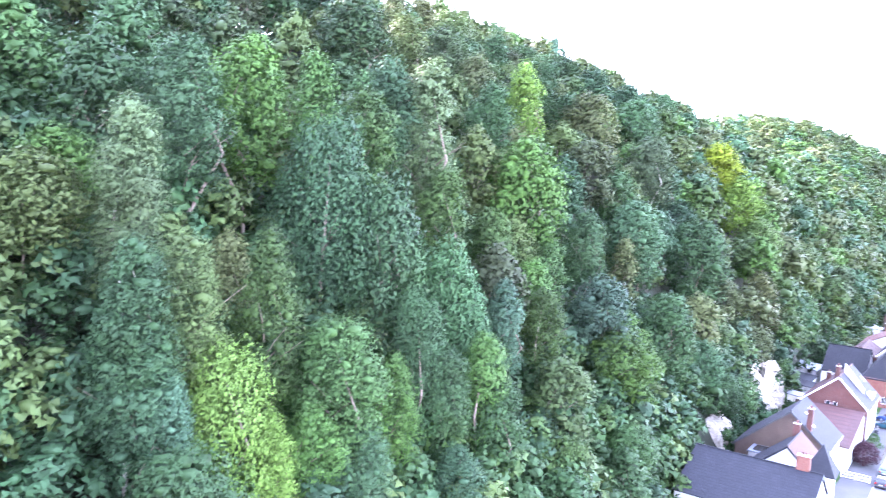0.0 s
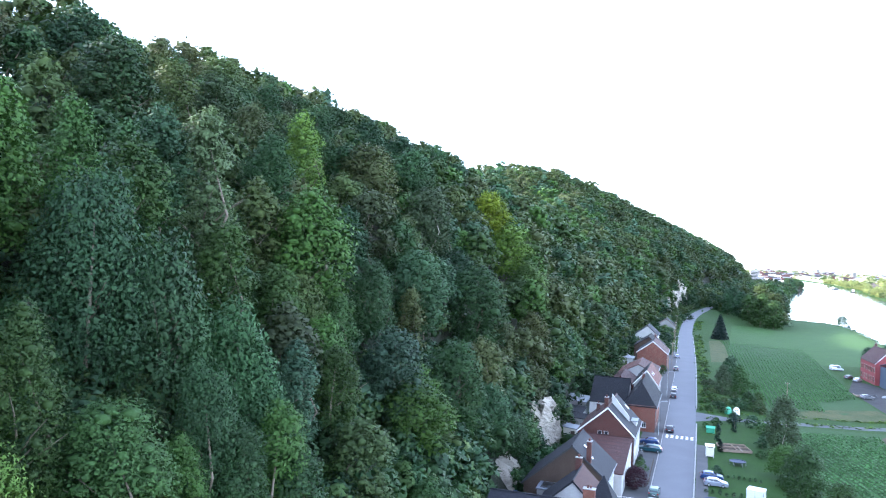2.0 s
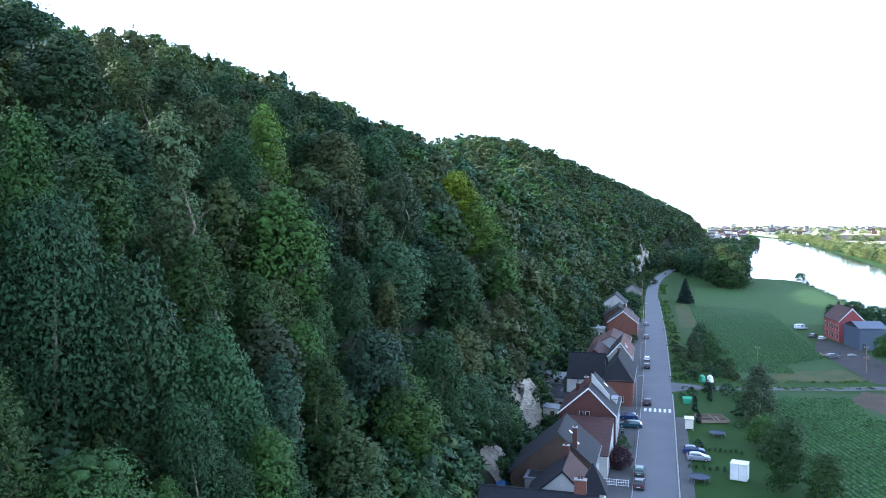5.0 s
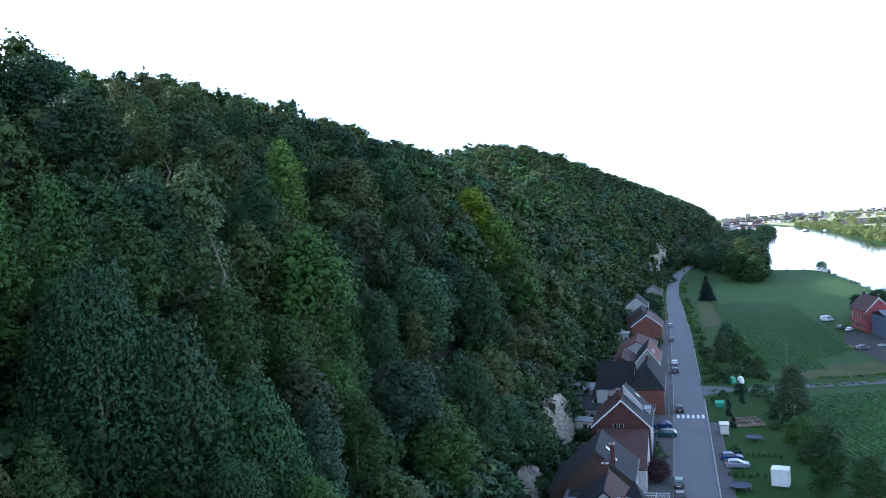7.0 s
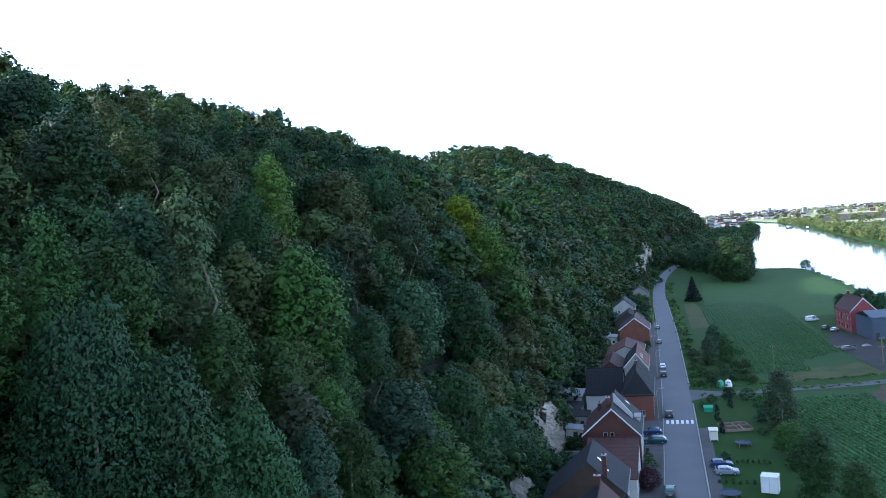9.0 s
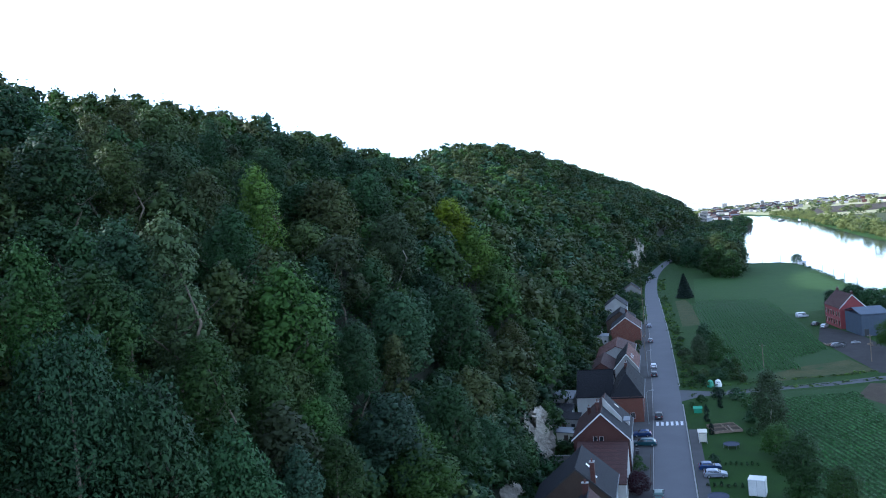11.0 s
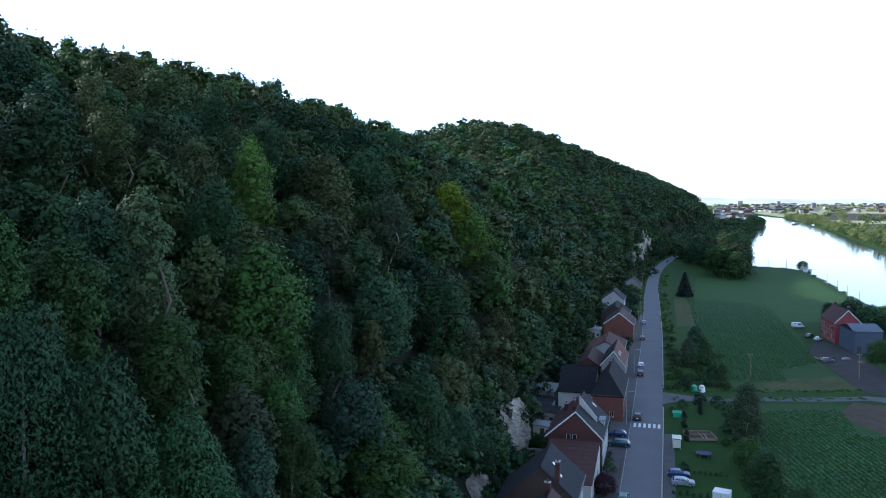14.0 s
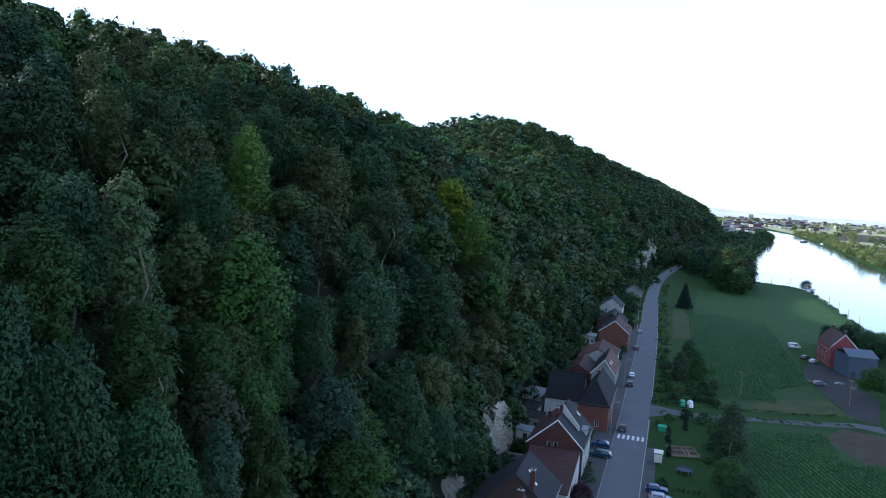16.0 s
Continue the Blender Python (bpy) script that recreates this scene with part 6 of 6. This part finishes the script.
# ---------- red farmhouse by the river ----------
rh, uprh, _ = house("farmhouse", "red-painted two-storey farmhouse with a brown tiled roof", -4.6, 4.0, -8.5, 8.5, 7.7, 7.7, -0.3, 12.2, PAINTED_RED, TILE_RED, TILE_RED, base=0.0, verge=WHITE, group="farm buildings",
                    gable_open=[(0.6, 1.8, 0.0, 2.2)], chimneys=[(0, -7.4, 11.6, 13.4, 0.7, 0.8, BRICK_RED, 1), (0, 7.4, 11.6, 13.4, 0.7, 0.8, BRICK_RED, 1)])
rh.matrix_basis = pose(66.2, 308.0, gz(66, 308), 0, 0, 6)
for _z in (1.0, 4.2):
    for _k in range(6):
        _y = -7.0 + 2.8 * _k
        w = part("window", box(-4.64, _y - 0.55, _z, -4.603, _y + 0.55, _z + 1.9), CREAM, rh, "pale-framed tall window")
        part("pane", box(-4.655, _y - 0.48, _z + 0.06, -4.643, _y + 0.48, _z + 1.84), GLASS, w)
barn = thing("barn", pose(69.2, 290.2, gz(70, 290), 0, 0, 8), "blue-grey sheet-clad barn joined to the farmhouse", "barn", "farm buildings")
part("wall", box(-4.8, -7.0, -0.3, 4.2, 7.0, 7.2), SHEET_BLUE, barn)
part("roof", slab([(-5.1, -7.3, 7.5), (4.5, -7.3, 7.5), (4.5, 0.0, 9.2), (-5.1, 0.0, 9.2)], 0.15), SHEET_BLUE, barn)
part("roof", slab([(-5.1, 7.3, 7.5), (4.5, 7.3, 7.5), (4.5, 0.0, 9.2), (-5.1, 0.0, 9.2)], 0.15), SHEET_BLUE, barn)
part("door", box(-4.0, -7.12, 0.0, -2.6, -7.003, 2.4), DARK, barn)
part("door", box(0.2, -7.12, 0.0, 3.4, -7.003, 3.4), ZINC, barn)
for _k in range(8):
    part("seam", box(-4.75 + _k * 1.18, -7.06, 0.02, -4.68 + _k * 1.18, -7.002, 7.15), SHEET_BLUE, barn)
for x, y, l, w, h, mat, lab in ((52.2, 268.5, 3.2, 1.2, 0.9, WOOD, "heap of timber in the farmyard"), (56.8, 270.0, 2.2, 1.4, 1.1, DARK, "dark scrap heap in the farmyard"), (60.5, 271.0, 2.6, 1.2, 0.7, METAL, "pale metal scrap in the farmyard"), (63.5, 265.0, 1.6, 1.6, 1.3, WOOD, "wooden crates in the farmyard")):
    hp = bmesh.new()
    rr = random.Random(int(x * 10))
    o = thing("scrap_heap", pose(x, y, gz(x, y) + 0.04), lab, "heap", "yard clutter")
    for _ in range(9):
        m = Matrix.Translation((rr.uniform(-l, l) * 0.35, rr.uniform(-w, w) * 0.35, rr.uniform(0.08, h * 0.6))) @ Euler((rr.uniform(-0.3, 0.3), rr.uniform(-0.4, 0.4), rr.uniform(0, 3.1))).to_matrix().to_4x4()
        hp = bmesh.new()
        add_box(hp, -l * 0.3, -0.16, -0.1, l * 0.3, 0.16, 0.12, m)
        part("scrap_piece", hp, mat, o)
pole(58.0, 241.0, 8.0, 0.10, WOOD, "wooden utility pole beside the lane", group="utility poles")
pole(28.0, 236.0, 7.0, 0.09, WOOD, "wooden utility pole in the field", group="utility poles")

tree(66.5, 254.0, 9.5, 10.0, 9.6, "round", 0, "bright", 0, None, "tree", "fresh green leafy tree beside the lane", "tree", "farm trees")
tree(71.0, 246.0, 8.8, 9.0, 9.0, "round", 2, "green", 1, None, "tree", "leafy green tree beside the lane", "tree", "farm trees")
for _i, (x, y, t, w) in enumerate(((69.0, 332, 10.5, 10), (74.0, 335, 12, 11), (80.0, 328, 11, 11), (85.0, 318, 11, 11), (69.0, 344, 9.0, 9), (78.0, 343, 11.0, 11), (86.0, 332, 10, 10), (90.0, 322, 10, 10), (88, 306, 10, 11), (85, 292, 9.5, 10), (91, 282, 10, 10), (88, 268, 9, 10))):
    tree(x, y, t, w, t * 1.15, "round", _i % 4, "deep" if _i % 3 else "green", 1, None, "tree", "dark green tree behind the farm by the river", "tree", "farm trees", turn=_i * 61.0)

# big trees at the road bend
for _i, (x, y, t, w, leaf) in enumerate(((46.0, 512, 20, 15, "green"), (39.0, 524, 24, 17, "green"), (47.5, 530, 25, 17, "olive"), (41.0, 545, 30, 18, "olive"), (52.0, 548, 27, 17, "green"), (34.0, 540, 22, 15, "green"), (48.0, 566, 32, 18, "green"), (38.0, 570, 28, 17, "olive"), (57.0, 575, 26, 15, "green"),
                                              (30.0, 590, 22, 15, "deep"), (22.0, 612, 20, 14, "deep"), (33.0, 612, 26, 16, "olive"), (45.0, 595, 30, 17, "green"), (55.0, 605, 27, 16, "green"), (26.0, 640, 24, 16, "deep"), (40.0, 640, 28, 17, "green"), (54.0, 640, 26, 16, "green"))):
    tree(x, y, t * 0.97, w, t * 1.12, "round", _i % 4, leaf, 1, None, "tree", {"deep": "large round-crowned dark green", "olive": "large round-crowned olive-green", "green": "large round-crowned green"}[leaf] + " tree at the road bend", "tree", "trees at the bend", turn=_i * 53.0)

# ---------- river bank ----------
bush(96.0, 588.0, 10.0, 7.5, "deep", "dark round bush on the river bank", level=0, group="bank bushes", var=1)
cabin = thing("cabin", pose(97.5, 577.0, gz(97.5, 577), 0, 0, 20), "small white cabin on the river bank", "cabin")
part("wall", box(-2.2, -1.4, -1.0, 2.2, 1.4, 2.2), WHITE, cabin)
part("roof", box(-2.5, -1.7, 2.203, 2.5, 1.7, 2.4, 0.04), ZINC, cabin)
part("window", box(-0.8, -1.45, 0.9, 0.8, -1.403, 1.7), GLASS, cabin)
for x, y in ((75.4, 606.0), (87.5, 603.0), (103.2, 540.0), (102.5, 505.0), (101.0, 470.0), (100.5, 440.0)):
    pole(x, y, 6.5, 0.16, METAL, "grey mooring post at the river bank", "mooring_post", False, "post", "mooring posts")
rows = []
_r = random.Random(77)
for _k in range(46):
    y = 360 + _k * 5.2
    x = float(bank_near(y)) - _r.uniform(0.5, 3.0)
    if y > 600:
        continue
    h = _r.uniform(0.8, 1.8)
    rows.append((x, y, gz(x, y) + h, _r.uniform(2.5, 4), h * 1.4, _r.randrange(4), "", _r.uniform(0, 6)))
far_wood("bank_scrub", rows, LEAF["deep"], "low dark scrub along the river bank")

# left bank of the far reach
rows = []
for _k in range(150):
    y = 650 + _k * 7.5
    x = float(bank_near(y)) - _r.uniform(3, 26)
    if x < float(foot_x(y)) + 3:
        continue
    h = _r.uniform(7, 14)
    rows.append((x, y, gz(x, y) + h, _r.uniform(8, 13), h * 1.05, _r.randrange(4), "", _r.uniform(0, 6)))
far_wood("bank_wood", rows, LEAF["green"], "green trees along the far reach of the river")

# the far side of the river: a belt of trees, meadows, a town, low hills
# most crowns here carry painted sunlight in their leaf colour
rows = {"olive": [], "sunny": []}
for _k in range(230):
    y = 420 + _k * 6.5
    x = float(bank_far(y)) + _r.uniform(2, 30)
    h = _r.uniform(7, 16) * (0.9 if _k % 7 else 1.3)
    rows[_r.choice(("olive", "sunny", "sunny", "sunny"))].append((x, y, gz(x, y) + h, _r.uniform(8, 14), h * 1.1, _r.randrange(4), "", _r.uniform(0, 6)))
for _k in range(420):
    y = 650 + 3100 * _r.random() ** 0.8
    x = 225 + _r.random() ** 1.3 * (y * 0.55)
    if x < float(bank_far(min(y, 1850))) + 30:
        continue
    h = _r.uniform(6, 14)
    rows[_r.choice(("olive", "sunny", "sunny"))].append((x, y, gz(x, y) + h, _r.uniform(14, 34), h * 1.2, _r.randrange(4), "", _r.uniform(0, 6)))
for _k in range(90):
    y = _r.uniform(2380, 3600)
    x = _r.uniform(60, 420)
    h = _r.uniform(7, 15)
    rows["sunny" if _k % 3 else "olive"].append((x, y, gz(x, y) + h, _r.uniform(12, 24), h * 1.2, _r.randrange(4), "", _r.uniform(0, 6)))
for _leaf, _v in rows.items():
    far_wood("far_bank_wood", _v, LEAF[_leaf], {"olive": "olive-green", "sunny": "yellowish sunlight-tinted"}[_leaf] + " trees of the far river bank")
# pale far fields; the colour also holds the brightness of sun and haze
STRAW = surface("haze_pale_straw_field", (0.34, 0.31, 0.17), (0.24, 0.25, 0.11), 0.006, 0.05, 0.95, 0.2, world_space=True, dist=0.1)
patch("far_plain", [(232, 980), (300, 900), (700, 900), (1900, 2400), (2600, 4400), (250, 4400), (110, 2700), (235, 2380), (262, 1800)], STRAW, 0.03, "straw fields of the far river plain, paled for bright haze")
patch("far_field", [(285, 900), (420, 1000), (520, 1400), (330, 1500), (270, 1200)], DRY, 0.05, "pale dry field beyond the river")
patch("far_field", [(300, 1700), (560, 1600), (760, 2100), (420, 2300)], SOIL, 0.05, "bare field beyond the river")


def town(seed=12):
    """Far houses and blocks, a few pixels each."""
    r = random.Random(seed)
    for k in range(280):
        y = r.uniform(2300, 3900)
        x = r.uniform(0.06, 0.42) * y if k % 3 else r.uniform(0.06, 0.16) * y
        if k < 30:
            y = r.uniform(1700, 2500)
            x = r.uniform(0.055, 0.10) * y
        w, d, h = r.uniform(8, 20), r.uniform(8, 12), r.uniform(4, 8)
        mat = r.choice((RENDER_WHITE, RENDER_WHITE, BRICK_RED, RENDER_GREY, CREAM))
        if k % 29 == 0:
            w, d, h, mat = r.uniform(12, 18), 12, r.uniform(16, 24), RENDER_GREY
        b = thing("town_building", pose(x, y, gz(x, y), 0, 0, r.uniform(-25, 25)), "pale far town building" if mat is not BRICK_RED else "brick far town building", "building", "far town")
        part("wall", box(-w / 2, -d / 2, -0.5, w / 2, d / 2, h), mat, b)
        if h < 14:
            part("roof", slab([(-w / 2 - 0.4, -d / 2 - 0.4, h + 0.15), (w / 2 + 0.4, -d / 2 - 0.4, h + 0.15), (w / 2 + 0.4, 0, h + d * 0.3), (-w / 2 - 0.4, 0, h + d * 0.3)]), r.choice((TILE_RED, ZINC, SLATE)), b)
            part("roof", slab([(-w / 2 - 0.4, d / 2 + 0.4, h + 0.15), (w / 2 + 0.4, d / 2 + 0.4, h + 0.15), (w / 2 + 0.4, 0, h + d * 0.3), (-w / 2 - 0.4, 0, h + d * 0.3)]), SLATE, b)
        else:
            part("roof", box(-w / 2 - 0.3, -d / 2 - 0.3, h + 0.003, w / 2 + 0.3, d / 2 + 0.3, h + 0.8), RENDER_GREY, b)
            for fl in range(int(h / 3.2)):
                part("window_band", box(-w / 2 + 1, -d / 2 - 0.12, fl * 3.2 + 1.0, w / 2 - 1, -d / 2 - 0.003, fl * 3.2 + 2.4), GLASS, b)


town()
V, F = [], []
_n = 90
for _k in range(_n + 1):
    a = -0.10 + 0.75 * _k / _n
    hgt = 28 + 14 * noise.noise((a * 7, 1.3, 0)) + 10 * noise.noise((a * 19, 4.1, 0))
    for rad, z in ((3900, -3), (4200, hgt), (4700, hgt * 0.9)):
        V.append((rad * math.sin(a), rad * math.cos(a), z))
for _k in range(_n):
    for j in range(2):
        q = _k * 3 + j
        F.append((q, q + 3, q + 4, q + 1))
# distance haze is put into the hills' pale base colour
HAZE_HILL = surface("far_hill_haze_colour", (0.60, 0.57, 0.51), (0.46, 0.46, 0.41), 0.004, 0.03, 0.95, 0.0, world_space=True)
tagged(mesh_part("backdrop", V, F, HAZE_HILL, None, "", True), "low haze-coloured far hills beyond the town", "", "", "structure")


def barge(x, y, l, turn, label):
    b = thing("barge", pose(x, y, -3.0, 0, 0, turn), label, "boat", "barges")
    pts = [(-l / 2, -2.6), (l / 2 - 4, -2.6), (l / 2, 0), (l / 2 - 4, 2.6), (-l / 2, 2.6)]
    part("hull", prism(pts, -0.4, 1.6), DARK, b, "dark steel hull")
    part("hatch", box(-l / 2 + 6, -2.0, 1.603, l / 2 - 6, 2.0, 2.3, 0.1), METAL, b)
    w = part("wheelhouse", box(-l / 2 + 1, -1.8, 1.603, -l / 2 + 5, 1.8, 4.2, 0.08), WHITE, b)
    part("window", box(-l / 2 + 5.003, -1.4, 2.8, -l / 2 + 5.05, 1.4, 3.7), GLASS, w)


barge(228.0, 1530.0, 38, 70, "dark moored river barge")
barge(240.0, 1425.0, 42, 80, "dark moored river barge")
for x, y in ((136.0, 1215.0), (150.0, 1330.0), (165.0, 1480.0)):
    dph = thing("mooring_dolphin", pose(x, y, -3.5), "rusty steel mooring dolphin in the river", "post", "mooring dolphins")
    for dx in (-1.5, 1.5):
        part("pile", tube([(dx, 0, -2), (dx, 0, 8)], [0.5, 0.5], 8), WOOD_DARK, dph)
    part("beam", box(-2.5, -0.4, 6.5, 2.5, 0.4, 7.3), WOOD_DARK, dph)
